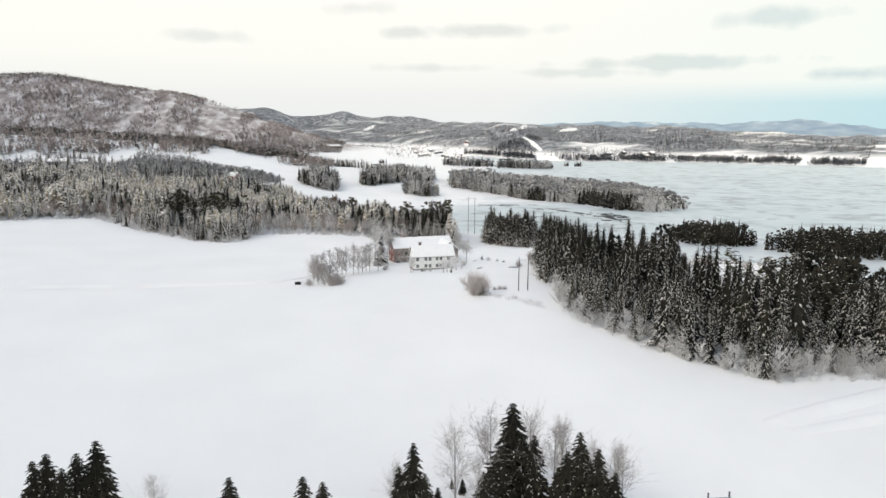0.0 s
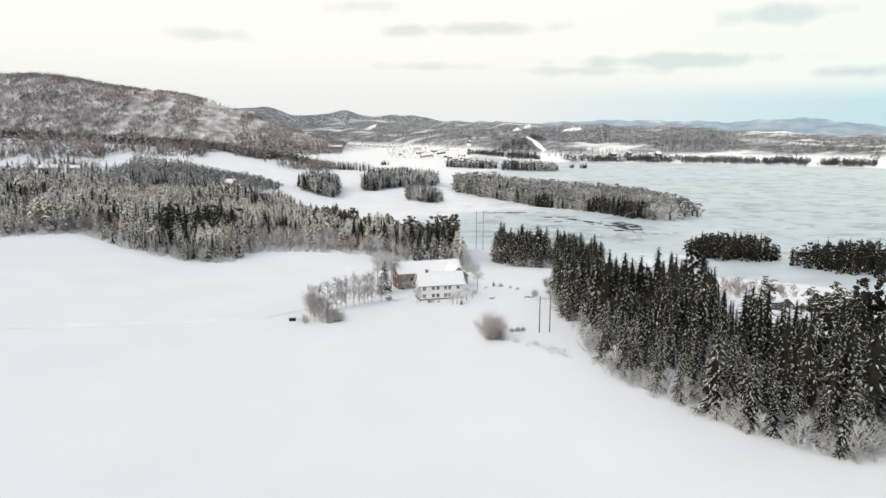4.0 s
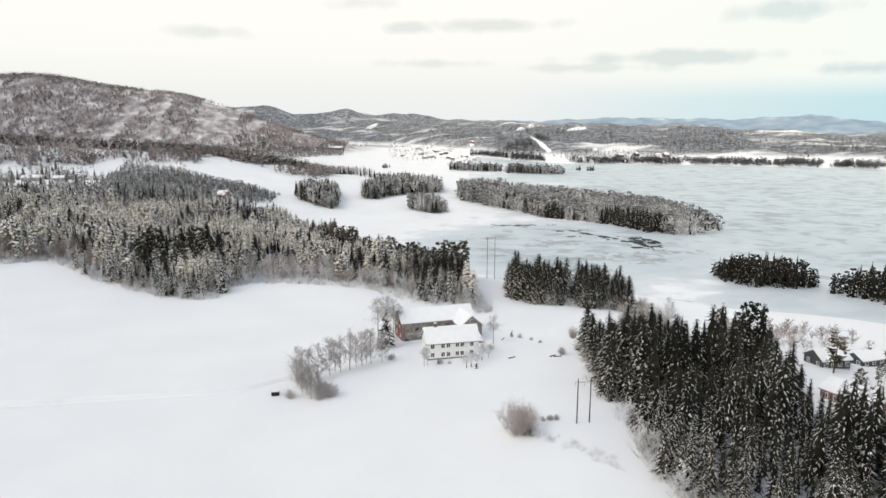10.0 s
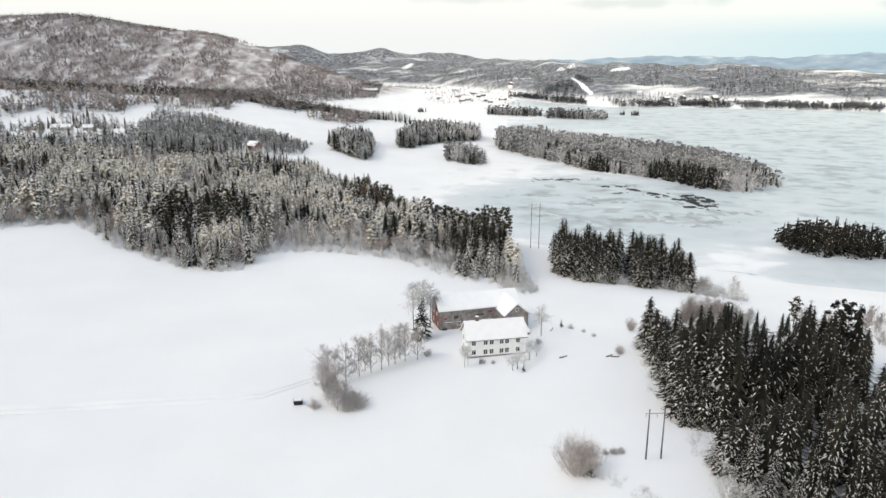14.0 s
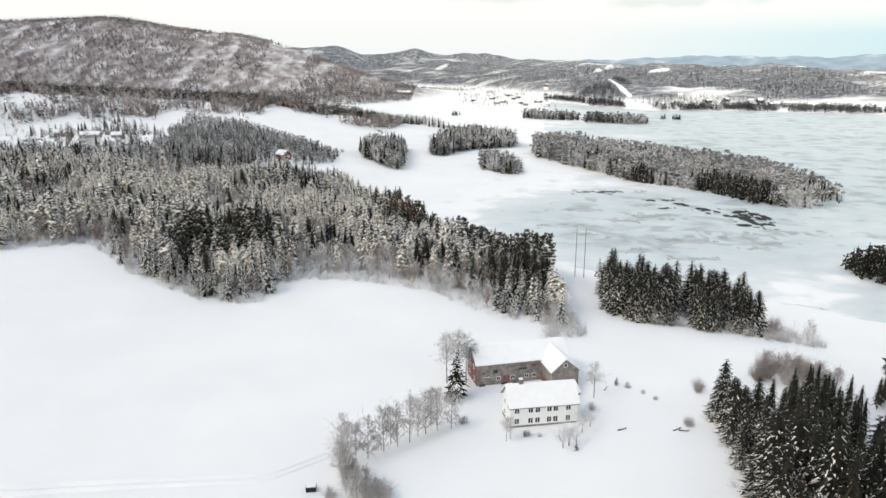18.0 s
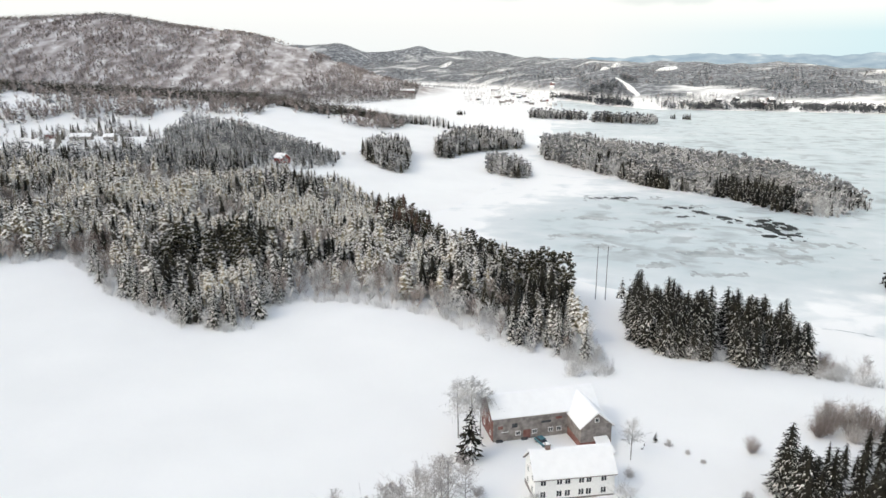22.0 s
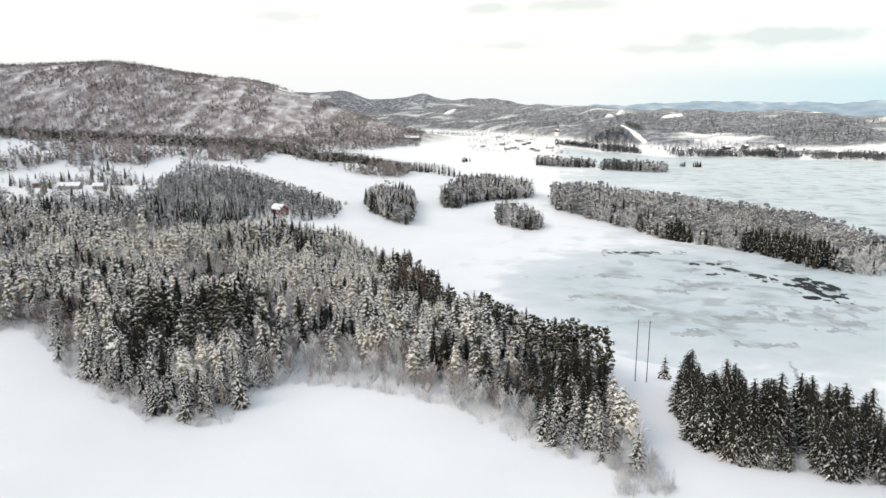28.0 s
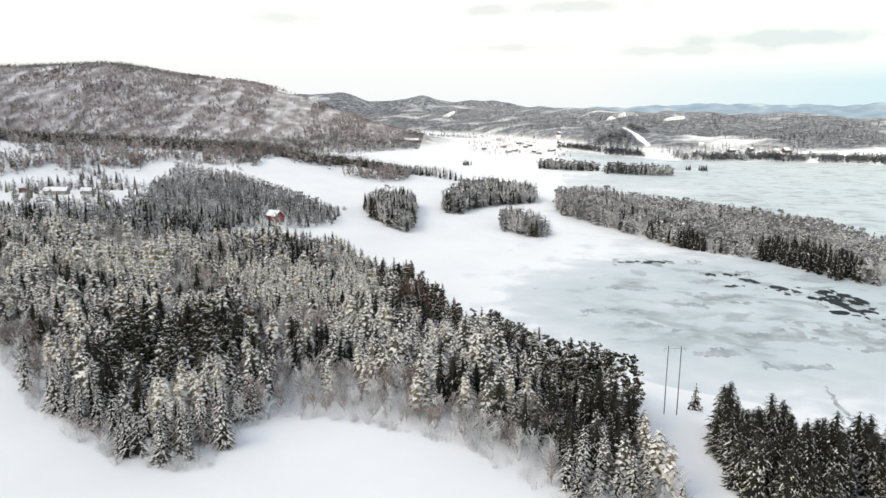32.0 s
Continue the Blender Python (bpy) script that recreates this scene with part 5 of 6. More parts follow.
def build_sky():
    R, n = 4760.0, 96
    rows = [-60, 150, 400, 800, 1400, 2200, 3200]
    V, Q = [], []
    for j, z in enumerate(rows):
        r = math.sqrt(max(R * R - (max(z, 0) * 0.9) ** 2, 1))
        for i in range(n):
            a = 2 * math.pi * i / n
            V.append((-27 + r * math.sin(a), -150 + r * math.cos(a), z))
    for j in range(len(rows) - 1):
        for i in range(n):
            Q.append((j * n + i, j * n + (i + 1) % n, (j + 1) * n + (i + 1) % n, (j + 1) * n + i))
    ob = new("backdrop", tri_mesh("backdrop", V, Q, [sky_material()], smooth_shade=True))
    tagged(ob, "pale overcast winter sky with thin grey cloud streaks", "sky", kind="structure")


build_sky()


def mountain_glow():
    m = bpy.data.materials.new("glowing_mountains")
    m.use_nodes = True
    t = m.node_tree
    # unlit mountains: their daylight and blue haze are put into the emission
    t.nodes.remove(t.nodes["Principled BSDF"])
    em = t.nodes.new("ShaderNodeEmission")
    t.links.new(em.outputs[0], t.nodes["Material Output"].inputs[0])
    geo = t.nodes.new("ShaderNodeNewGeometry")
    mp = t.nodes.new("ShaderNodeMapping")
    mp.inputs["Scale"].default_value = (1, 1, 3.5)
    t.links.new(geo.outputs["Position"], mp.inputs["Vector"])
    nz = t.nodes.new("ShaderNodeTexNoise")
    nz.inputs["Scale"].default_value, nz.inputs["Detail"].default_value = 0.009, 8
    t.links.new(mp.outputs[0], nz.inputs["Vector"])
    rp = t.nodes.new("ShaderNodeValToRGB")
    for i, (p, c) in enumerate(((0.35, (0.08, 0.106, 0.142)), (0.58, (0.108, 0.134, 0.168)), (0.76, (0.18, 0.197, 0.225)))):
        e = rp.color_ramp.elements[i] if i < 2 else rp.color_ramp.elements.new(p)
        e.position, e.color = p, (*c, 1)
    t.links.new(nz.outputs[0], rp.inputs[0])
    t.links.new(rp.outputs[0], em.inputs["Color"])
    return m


def build_mountains():
    """Glowing haze-blue mountains on the horizon, by bearing in degrees and height."""
    line = [(-14, 60), (0, 60), (6, 70), (11.5, 78), (14.2, 82), (17, 94), (20.4, 104), (23, 100), (26, 97), (28.5, 92), (30, 96), (31.9, 110), (34.2, 118), (35.6, 106), (37.4, 84), (40, 60), (46, 70), (52, 40)]
    rng = random.Random(17)
    V, Q = [], []
    n = 240
    for i in range(n + 1):
        a = -14 + 66 * i / n
        top = float(np.interp(a, [p[0] for p in line], [p[1] for p in line])) + 4 * math.sin(a * 1.7) + 2.5 * math.sin(a * 4.3 + 1) + rng.uniform(-1, 1)
        for z, r in ((-60, 4500), (top * 0.5, 4620), (top, 4700)):
            V.append((-27 + r * math.sin(math.radians(a)), -150 + r * math.cos(math.radians(a)), z))
    for i in range(n):
        for j in range(2):
            o = 3 * i + j
            Q.append((o, o + 3, o + 4, o + 1))
    ob = new("backdrop", tri_mesh("backdrop", V, Q, [mountain_glow()], smooth_shade=True))
    tagged(ob, "glowing backdrop of haze-blue mountains with snow on the far horizon", "mountains", kind="structure")


build_mountains()


# ---- single trees along the edges of the woods ----
NEAR = [tree_thing("spruce_tree", fir_form(300 + k, 17, 9, rr, 0.05, 0.0, 0.6, 2.9 * sn, 0.5, 0.13, lite=True, load=(0.8, 1.7), twigs=2, streak=(0.1, 0.6, 0.3, 0.6)), [NEEDLE, TREE_SNOW], BARK, 0.014, 0.94,
                   label="tall spruce with snow on drooping boughs at the forest edge", category="spruce", group="spruces along the forest edge") for k, (sn, rr) in enumerate(((0.62, 0.22), (0.48, 0.2), (0.66, 0.25), (0.54, 0.21)))]
DARK = [tree_thing("spruce_tree", fir_form(320 + k, 19, 10, rr, 0.04, 0.0, 0.52, 3.6 * sn, 1.2, 0.13, lite=True, load=(0.45, 0.95), twigs=2, streak=(0.1, 0.7, 0.2, 0.45)), [NEEDLE, TREE_SNOW], BARK, 0.014, 0.94,
                   label="tall dark spruce with a light dusting of snow", category="spruce", group="dark spruces beside the field") for k, (sn, rr) in enumerate(((0.42, 0.25), (0.3, 0.22), (0.5, 0.27), (0.24, 0.24)))]
EDGE = [tree_thing("spruce_tree", fir_form(330 + k, 19, 10, rr, 0.04, 0.0, 0.6, 1.7 * sn, 0.85, 0.12, lite=True, load=(0.4, 0.85), twigs=2, streak=(0.1, 0.6, 0.25, 0.45)), [NEEDLE, TREE_SNOW], BARK, 0.014, 0.94,
                   label="slim spruce flecked with white frost down to the ground", category="spruce", group="frosted spruces at the corner of the wood") for k, (sn, rr) in enumerate(((1.0, 0.17), (0.75, 0.18), (1.2, 0.16), (0.9, 0.19)))]
BIRCH = [tree_thing("birch_tree", bare_form(340 + k, 46, 12, 4, 0.26, 0.36, 0.0034, (0.5, 1.4), 0.45), [TWIG], BIRCH_BARK, 0.014, 0.96,
                    label="leafless birch white with hoar frost", category="birch", group="frosted birches by the farm") for k in range(4)]
YOUNG = [tree_thing("birch_tree", bare_form(352 + k, 48, 10, 4, 0.22, 0.12, 0.0032, (0.7, 1.8), 0.25), [TWIG_GREY], BIRCH_BARK, 0.009, 0.92,
                    label="leafless birch in a row, grey with frost", category="birch", group="row of birches below the farm") for k in range(4)]
THICKET = [tree_thing("tall_bush", bare_form(356 + k, 60, 10, 4, 0.2, 0.04, 0.0035, (0.9, 2.4), 0.1), [TWIG_GREY], BARK, 0.008, 0.85,
                      label="tall greyish leafless bush near the farm", category="bush", group="thickets near the farm") for k in range(3)]
BUSH = [tree_thing("bare_bush", shrub_form(360 + k, 100, 12, 0.007), [TWIG_GREY], BARK, 0.01, 0.5,
                   label="leafless bush with frosted brown twigs on the snow", category="bush", group="bushes on the field's edge") for k in range(3)]

WILLOW = [tree_thing("willow_bush", shrub_form(370 + k, 110, 15, 0.0042, 0.72), [TWIG_BROWN], BARK, 0.01, 0.5,
                     label="big round willow bush, leafless and brownish grey", category="bush", group="willow bushes by the fields") for k in range(3)]
chosen = np.arange(len(left_spots)) % 2 == 0
stand(NEAR, left_spots[chosen].tolist(), left_heights[chosen].tolist(), 400)
plant("forest_trees", left_spots[~chosen], left_heights[~chosen], [fir_form(380 + k, 16, 9, 0.2, 0.05, 0.0, 0.66, 1.9, 0.5, 0.13, lite=True, load=(0.8, 1.6), twigs=1, streak=(0.1, 0.6, 0.3, 0.6)) for k in range(4)], [NEEDLE, TREE_SNOW], 401, "front rows of the snow-laden spruce forest", "forest")
stand(DARK, rp[r_front & ~r_frost].tolist(), (rh[r_front & ~r_frost] * 0.95).tolist(), 410)
stand(EDGE, rp[r_front & r_frost].tolist(), (rh[r_front & r_frost] * 0.95).tolist(), 412)
stand(DARK, cp.tolist(), ch.tolist(), 411)

# low bare growth in front of the woods
edge_pts = []
erng = np.random.default_rng(420)
for (x0, y0), (x1, y1) in list(zip(LEFT_NEAR, LEFT_NEAR[1:])):
    ln = math.hypot(x1 - x0, y1 - y0)
    for k in range(int(ln / 1.6)):
        f = erng.random()
        edge_pts.append((x0 + f * (x1 - x0) + erng.normal(0, 1.6), y0 + f * (y1 - y0) - erng.uniform(-2, 3.0)))
for k in range(70):
    edge_pts.append((erng.uniform(10, 23), erng.uniform(63, 84)))
for k in range(110):
    f = erng.random()
    edge_pts.append((34 + 62 * f + erng.normal(0, 4), -99 - 26 * min(f * 1.6, 1) + erng.normal(0, 2.5)))
for k in range(60):
    edge_pts.append((erng.uniform(84, 104), erng.uniform(68, 82)))
for k in range(45):
    f = erng.random()
    edge_pts.append((44 + 46 * f + erng.normal(0, 1), 80 - 8 * f + erng.normal(0, 1.5)))
for (x0, y0), (x1, y1) in list(zip(RIGHT_NEAR, RIGHT_NEAR[1:])):
    for k in range(int(math.hypot(x1 - x0, y1 - y0) / 2.2)):
        f = erng.random()
        edge_pts.append((x0 + f * (x1 - x0) + erng.normal(0, 1.2), y0 + f * (y1 - y0) + erng.normal(0, 1.2)))
edge_pts = np.array(edge_pts)
front = []
for (x0, y0), (x1, y1) in zip(RIGHT_NEAR[3:], RIGHT_NEAR[4:]):
    for k in range(int(math.hypot(x1 - x0, y1 - y0) * 0.6)):
        f = erng.random()
        front.append((x0 + f * (x1 - x0) + erng.normal(0, 1.4), y0 + f * (y1 - y0) + erng.normal(0, 1.4)))
front = np.array(front)
low = np.stack([erng.uniform(9, 24, 70), erng.uniform(-3, 3, 70)], -1)
low[:, 1] += -62 - 1.3 * (low[:, 0] - 9)
plant("undergrowth", low, erng.uniform(0.7, 2.2, 70), SHRUB, [TWIG], 423, "low frosted brushwood poking through the snow", "undergrowth")
plant("bare_trees", front, erng.uniform(3, 8, len(front)), BARE, [TWIG], 422, "frosted young birches along the edge of the dark wood", "forest")
plant("undergrowth", edge_pts, erng.uniform(1.5, 6.0, len(edge_pts)), SHRUB, [TWIG], 421, "frosted leafless brushwood at the forest edge", "undergrowth")

# foreground trees on the slope towards the road
FORE = [(-4.2, -165.8, 17.5), (-20.3, -171.7, 14.5), (4.6, -172.3, 15.5), (6.8, -174.5, 14.0), (-64.4, -170.3, 14.5), (-66.6, -171.3, 13.2), (-70.0, -171.8, 13.4), (-71.6, -172.6, 12.8), (-68.0, -173.0, 12.0),
        (-45.5, -174.9, 11.5), (-35.6, -175.1, 11.5), (-33.0, -176.2, 11.3), (-2.0, -167.5, 9.5), (-9.0, -166.5, 6.5), (-16.5, -171.0, 7.0), (2.0, -170.5, 9.0), (-24.5, -177.0, 9.0), (-1.5, -169.0, 13.5), (-6.5, -168.5, 11.5), (2.5, -172.0, 12.5), (5.8, -171.5, 12.0), (-9.0, -171.0, 9.5), (-22.0, -173.0, 11.5), (-18.5, -173.0, 10.5), (9.0, -175.0, 10.5), (-11.5, -162.0, 2.6), (-13.0, -160.5, 1.8)]
FSP = [tree_thing("spruce_tree", fir_form(430 + k, 26, 11, 0.25, 0.03, 0.0, 0.72, 1.3 * sn, 0.9, 0.11, load=(0.4, 1.0), twigs=3, streak=(0.2, 0.7, 0.12, 0.3)), [NEEDLE, TREE_SNOW], BARK, 0.015, 0.95,
                  label="dark spruce with clumps of snow on a slope", category="spruce", group="spruces on the near slope") for k, sn in enumerate((0.22, 0.12, 0.3))]
stand(FSP, [f[:2] for f in FORE], [f[2] for f in FORE], 431)
FB = [(-13.3, -167.6, 15.0), (-7.3, -164.8, 16.0), (1.7, -169.0, 15.5), (3.2, -167.5, 15.0), (9.9, -173.3, 13.5), (11.5, -172.0, 13.0), (-1.0, -164.0, 15.0), (-22.5, -170.5, 11.0), (-57.0, -170.0, 9.0), (-10.0, -168.0, 10.0), (7.5, -170.0, 13.0)]
SLIM = [tree_thing("birch_tree", bare_form(345 + k, 40, 11, 5, 0.19, 0.2, 0.0016, (1.0, 2.6), 0.05), [TWIG_GREY], BIRCH_BARK, 0.01, 0.96,
                   label="slim leafless birch on the near slope", category="birch", group="bare birches on the near slope") for k in range(3)]
stand(SLIM, [f[:2] for f in FB], [f[2] for f in FB], 432)

# the row of birches below the farm, and trees round the houses
ROW = [(-43, -14.5, 10.5), (-40.5, -13.5, 11.5), (-37.3, -10.5, 12), (-34.4, -8.3, 12), (-31.8, -6.3, 12.5), (-28.3, -2.2, 11.5), (-25.6, -0.5, 12), (-22.3, 0.3, 11), (-27, 1.5, 11), (-47, -7.5, 9), (-45, -12, 9.5), (-30, -3.5, 11), (-36, -7, 10.5),
       (-41, -30, 11.0), (-44, -22, 12.0), (-42, -26, 10.5), (-45.5, -19, 11.0), (-39.5, -28, 9.5), (-43.5, -27, 9.0), (-19.8, 26.5, 16.5), (-23.0, 27.5, 15.5), (-17.8, 28.5, 15.0), (14.7, 16.0, 11), (-10.0, -6.6, 6.5), (-9.0, -5.6, 6.0)]
stand(YOUNG, [f[:2] for f in ROW[:13]] + [(99.5, 71.5), (102.5, 73.5)], [f[2] for f in ROW[:13]] + [9.5, 7.5], 433)
stand(THICKET, [f[:2] for f in ROW[13:19]], [f[2] * 0.78 for f in ROW[13:19]], 434)
THICK = [(66.0, 31.5, 8.5), (70.0, 28.5, 9.0), (74.0, 30.0, 8.0), (78.0, 26.5, 8.0), (64.0, 29.0, 7.0), (82.0, 24.0, 7.0)]
stand(THICKET, [f[:2] for f in THICK], [f[2] for f in THICK], 436)
stand(BIRCH, [f[:2] for f in ROW[19:]], [f[2] for f in ROW[19:]], 435)
APPLE = [tree_thing("apple_tree", bare_form(440 + k, 22, 10, 3, 0.55, 0.25, 0.008), [TWIG], BARK, 0.03, 0.6, label="small gnarled fruit tree thick with frost", category="fruit tree", group="fruit trees in the garden") for k in range(2)]
AP = [(2.1, -10.6, 4.2), (3.6, -9.4, 4.5), (10.3, -0.2, 3.2), (7.8, -3.0, 5.0), (5.5, -8.0, 3.5)]
stand(APPLE, [f[:2] for f in AP], [f[2] for f in AP], 441)
SNOWY = [tree_thing("spruce_tree", spruce_form(450, whorls=15, per=9, snow=0.5, twigs=1, radius=0.34, power=0.8, bare=0.05, droop=(-0.55, 0.0), wide=0.3), [NEEDLE, ROOF_SNOW], BARK, 0.02, 0.95, label="broad spruce with thick pillows of snow by the barn", category="spruce")]
stand(SNOWY, [(-20.6, 18.0)], [13], 451)
SMALL = [tree_thing("young_spruce", spruce_form(455, whorls=9, per=7, snow=0.5, twigs=1, radius=0.3), [NEEDLE, TREE_SNOW], BARK, 0.03, 0.9, label="knee-high young spruce dusted with snow", category="young spruce", group="young spruces in the garden")]
stand(SMALL, [(4.9, -11.6), (22.6, 24.0), (8.0, -64.0), (46, 147), (-5.6, -4.4)], [2.2, 3.0, 4.2, 9.0, 2.0], 456)
WB = [(5.6, -63.0, 8.4), (8.0, -62.0, 6.5), (66.0, 30.0, 8.5), (71.5, 29.0, 9.0), (76.0, 28.5, 8.0), (62.5, 27.5, 5.5), (91.0, 78.0, 7.0), (88.0, 75.0, 5.5), (42.5, 18.5, 4.6)]
stand(WILLOW, [f[:2] for f in WB], [f[2] for f in WB], 461)
BU = [(13.0, -57.0, 1.6), (14.6, -57.0, 1.8), (16.2, -56.9, 1.6),
      (-37.0, -28.0, 5.0), (-38.6, -30.2, 4.5), (-35.8, -28.8, 3.6), (-46.5, -28.0, 3.2), (-5.0, -4.0, 1.8), (-2.2, -4.6, 1.3), (25.0, 22.0, 2.0), (28.0, 18.0, 1.6), (70.0, 25.0, 5.0), (81.0, 27.0, 6.0),
      (33.0, -1.5, 3.0), (30.0, 14.0, 1.4), (-19.5, 3.0, 2.4), (-22.5, 16.0, 3.0), (12.5, 9.0, 2.4), (-150, 470, 5.0), (-128, 545, 5.0), (-134, 540, 6.0), (-122, 548, 4.5)]
stand(BUSH, [f[:2] for f in BU], [f[2] for f in BU], 460)
PT = [tree_thing("pine_tree", pine_form(470 + k, 44, 0.25, 0.28), [NEEDLE_PINE, TREE_SNOW], BARK, 0.018, 0.9, label="tall pine with a snow-flecked crown by the houses", category="pine", group="pines by the cottages") for k in range(2)]
PP = [(113.5, -15.0, 13.0), (121, -24, 6.0), (130, -16, 7.0), (100, 30, 11.0), (135, -40, 13.0), (118, -66, 14.0), (108, -66, 13.0), (141, -14, 14.0), (126, -78, 14.0), (108, -33, 7.0), (124, -25, 12.0), (128, -27, 11.0), (103, -57, 15.0), (106, -60, 16.0), (142, -19, 12.0), (112, -63, 17.0), (121, -52, 15.0), (150, -30, 13.0), (146, -38, 14.0), (133, -60, 16.0), (138, -52, 15.0)]
stand(PT, [f[:2] for f in PP], [f[2] for f in PP], 471)
gt = np.stack([erng.uniform(100, 160, 60), erng.uniform(8, 50, 60)], -1)
gt = gt[(np.hypot(gt[:, 0] - 117, gt[:, 1] + 3) > 10) & (np.hypot(gt[:, 0] - 128, gt[:, 1] + 1) > 9) & (np.hypot(gt[:, 0] - 100, gt[:, 1] + 48) > 14)]
plant("garden_trees", gt, erng.uniform(3, 8, len(gt)), BARE, [TWIG_BROWN], 472, "frosted leafless trees between the cottages and the lake", "trees")


# ---- buildings ----
def gabled(parent, name, x0, x1, y0, y1, z0, eave, ridge, material, along="x"):
    bm = bmesh.new()
    if along == "x":
        m = (y0 + y1) / 2
        prism(bm, [(y0, z0), (y1, z0), (y1, eave), (m, ridge), (y0, eave)], "x", x0, x1)
    else:
        m = (x0 + x1) / 2
        prism(bm, [(x0, z0), (x1, z0), (x1, eave), (m, ridge), (x0, eave)], "y", y0, y1)
    return part(name, bm, material, parent)


def roof_on(parent, x0, x1, y0, y1, eave, ridge, along="x", over=0.45, snow=0.38, roof_mat=None):
    """Roof boards with a thick lid of snow, both in one chevron across the ridge."""
    a, b = (y0, y1) if along == "x" else (x0, x1)
    m, half = (a + b) / 2, (b - a) / 2
    drop = (ridge - eave) / half * over
    lo, hi = a - over, b + over
    s0, s1 = ((x0, x1) if along == "x" else (y0, y1))
    bm = bmesh.new()
    prism(bm, [(lo, eave - drop), (m, ridge), (hi, eave - drop), (hi, eave - drop + 0.14), (m, ridge + 0.16), (lo, eave - drop + 0.14)], along, s0 - over, s1 + over)
    roof = part("roof", bm, roof_mat or GREY_WOOD, parent)
    bm = bmesh.new()
    e = 0.06
    prism(bm, [(lo - e, eave - drop + 0.144), (m, ridge + 0.164), (hi + e, eave - drop + 0.144), (hi + e, eave - drop + 0.1 + snow), (m + 0.35, ridge + snow + 0.1), (m - 0.35, ridge + snow + 0.1), (lo - e, eave - drop + 0.1 + snow)], along, s0 - over - e, s1 + over + e)
    bmesh.ops.bevel(bm, geom=bm.edges[:], offset=0.1, segments=2, affect="EDGES")
    part("snow_cover", bm, ROOF_SNOW, roof, "thick white snow lying on the roof")
    return roof


def window_on(parent, u, z, w, h, face, wall, frame_mat, mullion=True, name="window"):
    """A window on a wall: face 'y-' or 'x-' names the side on which the wall lies at the coordinate wall."""
    def put(bm, a0, a1, b0, b1, out0, out1):
        if face == "y-":
            return box(bm, a0, a1, wall - out1, wall - out0, b0, b1)
        if face == "x-":
            return box(bm, wall - out1, wall - out0, a0, a1, b0, b1)
        return box(bm, wall + out0, wall + out1, a0, a1, b0, b1)
    bm = bmesh.new()
    f = 0.13
    put(bm, u - w / 2 - f, u - w / 2, z, z + h, -0.05, 0.06), put(bm, u + w / 2, u + w / 2 + f, z, z + h, -0.05, 0.06)
    put(bm, u - w / 2 - f, u + w / 2 + f, z + h, z + h + f, -0.05, 0.065)
    if mullion:
        put(bm, u - 0.05, u + 0.05, z, z + h, -0.05, 0.05)
    win = part(name, bm, frame_mat, parent)
    bm = bmesh.new()
    part("sill", put(bm, u - w / 2 - f, u + w / 2 + f, z - 0.1, z, -0.05, 0.12), frame_mat, win)
    for a, b in (((u - w / 2, u - 0.05), (u + 0.05, u + w / 2)) if mullion else ((u - w / 2, u + w / 2),)):
        part("pane", put(bmesh.new(), a, b, z, z + h, -0.03, 0.02), GLASS_DARK, win)
    return win


def chimney_on(parent, x, y, z0, z1, s=0.45):
    ch = part("chimney", box(bmesh.new(), x - s, x + s, y - s, y + s, z0, z1, 0.03), BRICK, parent)
    part("chimney_cap", box(bmesh.new(), x - s - 0.1, x + s + 0.1, y - s - 0.1, y + s + 0.1, z1, z1 + 0.12, 0.02), STONE, ch)
    part("snow_cap", box(bmesh.new(), x - s, x + s, y - s, y + s, z1 + 0.124, z1 + 0.3, 0.08), ROOF_SNOW, ch)


def farmhouse():
    ob = thing("farmhouse", -0.5, 5.2, 8.0, label="white two-storey wooden farmhouse with a snow-covered roof", category="house")
    part("foundation", box(bmesh.new(), -8.05, 7.15, -3.8, 3.8, -1.2, 0.72), STONE, ob, "brownish stone foundation")
    gabled(ob, "wall", -8.0, 7.1, -3.72, 3.72, 0.724, 5.4, 8.8, WHITE_WOOD)
    roof_on(ob, -8.0, 7.1, -3.72, 3.72, 5.4, 8.8)
    for sx in (-8.0, 7.1):
        part("corner_board", box(bmesh.new(), sx - 0.1, sx + 0.1, -3.79, -3.6, 0.724, 5.2), WHITE_WOOD, ob)
    for z in (1.15, 3.75):
        for f in (0.096, 0.30, 0.405, 0.58, 0.675, 0.866):
            window_on(ob, -8.0 + 15.1 * f, z, 0.95, 1.25, "y-", -3.72, WHITE_WOOD)
        for v in (-1.6, 1.6):
            window_on(ob, v, z, 0.9, 1.2, "x-", -8.0, WHITE_WOOD)
    window_on(ob, 0, 6.1, 0.7, 0.9, "x-", -8.0, WHITE_WOOD)
    chimney_on(ob, -4.9, 0.0, 8.0, 10.2)
    # little porch with a lid of snow
    porch = part("porch", box(bmesh.new(), 4.0, 5.6, -4.9, -3.8, -0.4, 0.2), STONE, ob)
    part("snow_cover", box(bmesh.new(), 3.95, 5.65, -4.95, -3.8, 0.204, 0.55, 0.1), ROOF_SNOW, porch)
    ob.scale = (1.07, 1.05, 1.04)


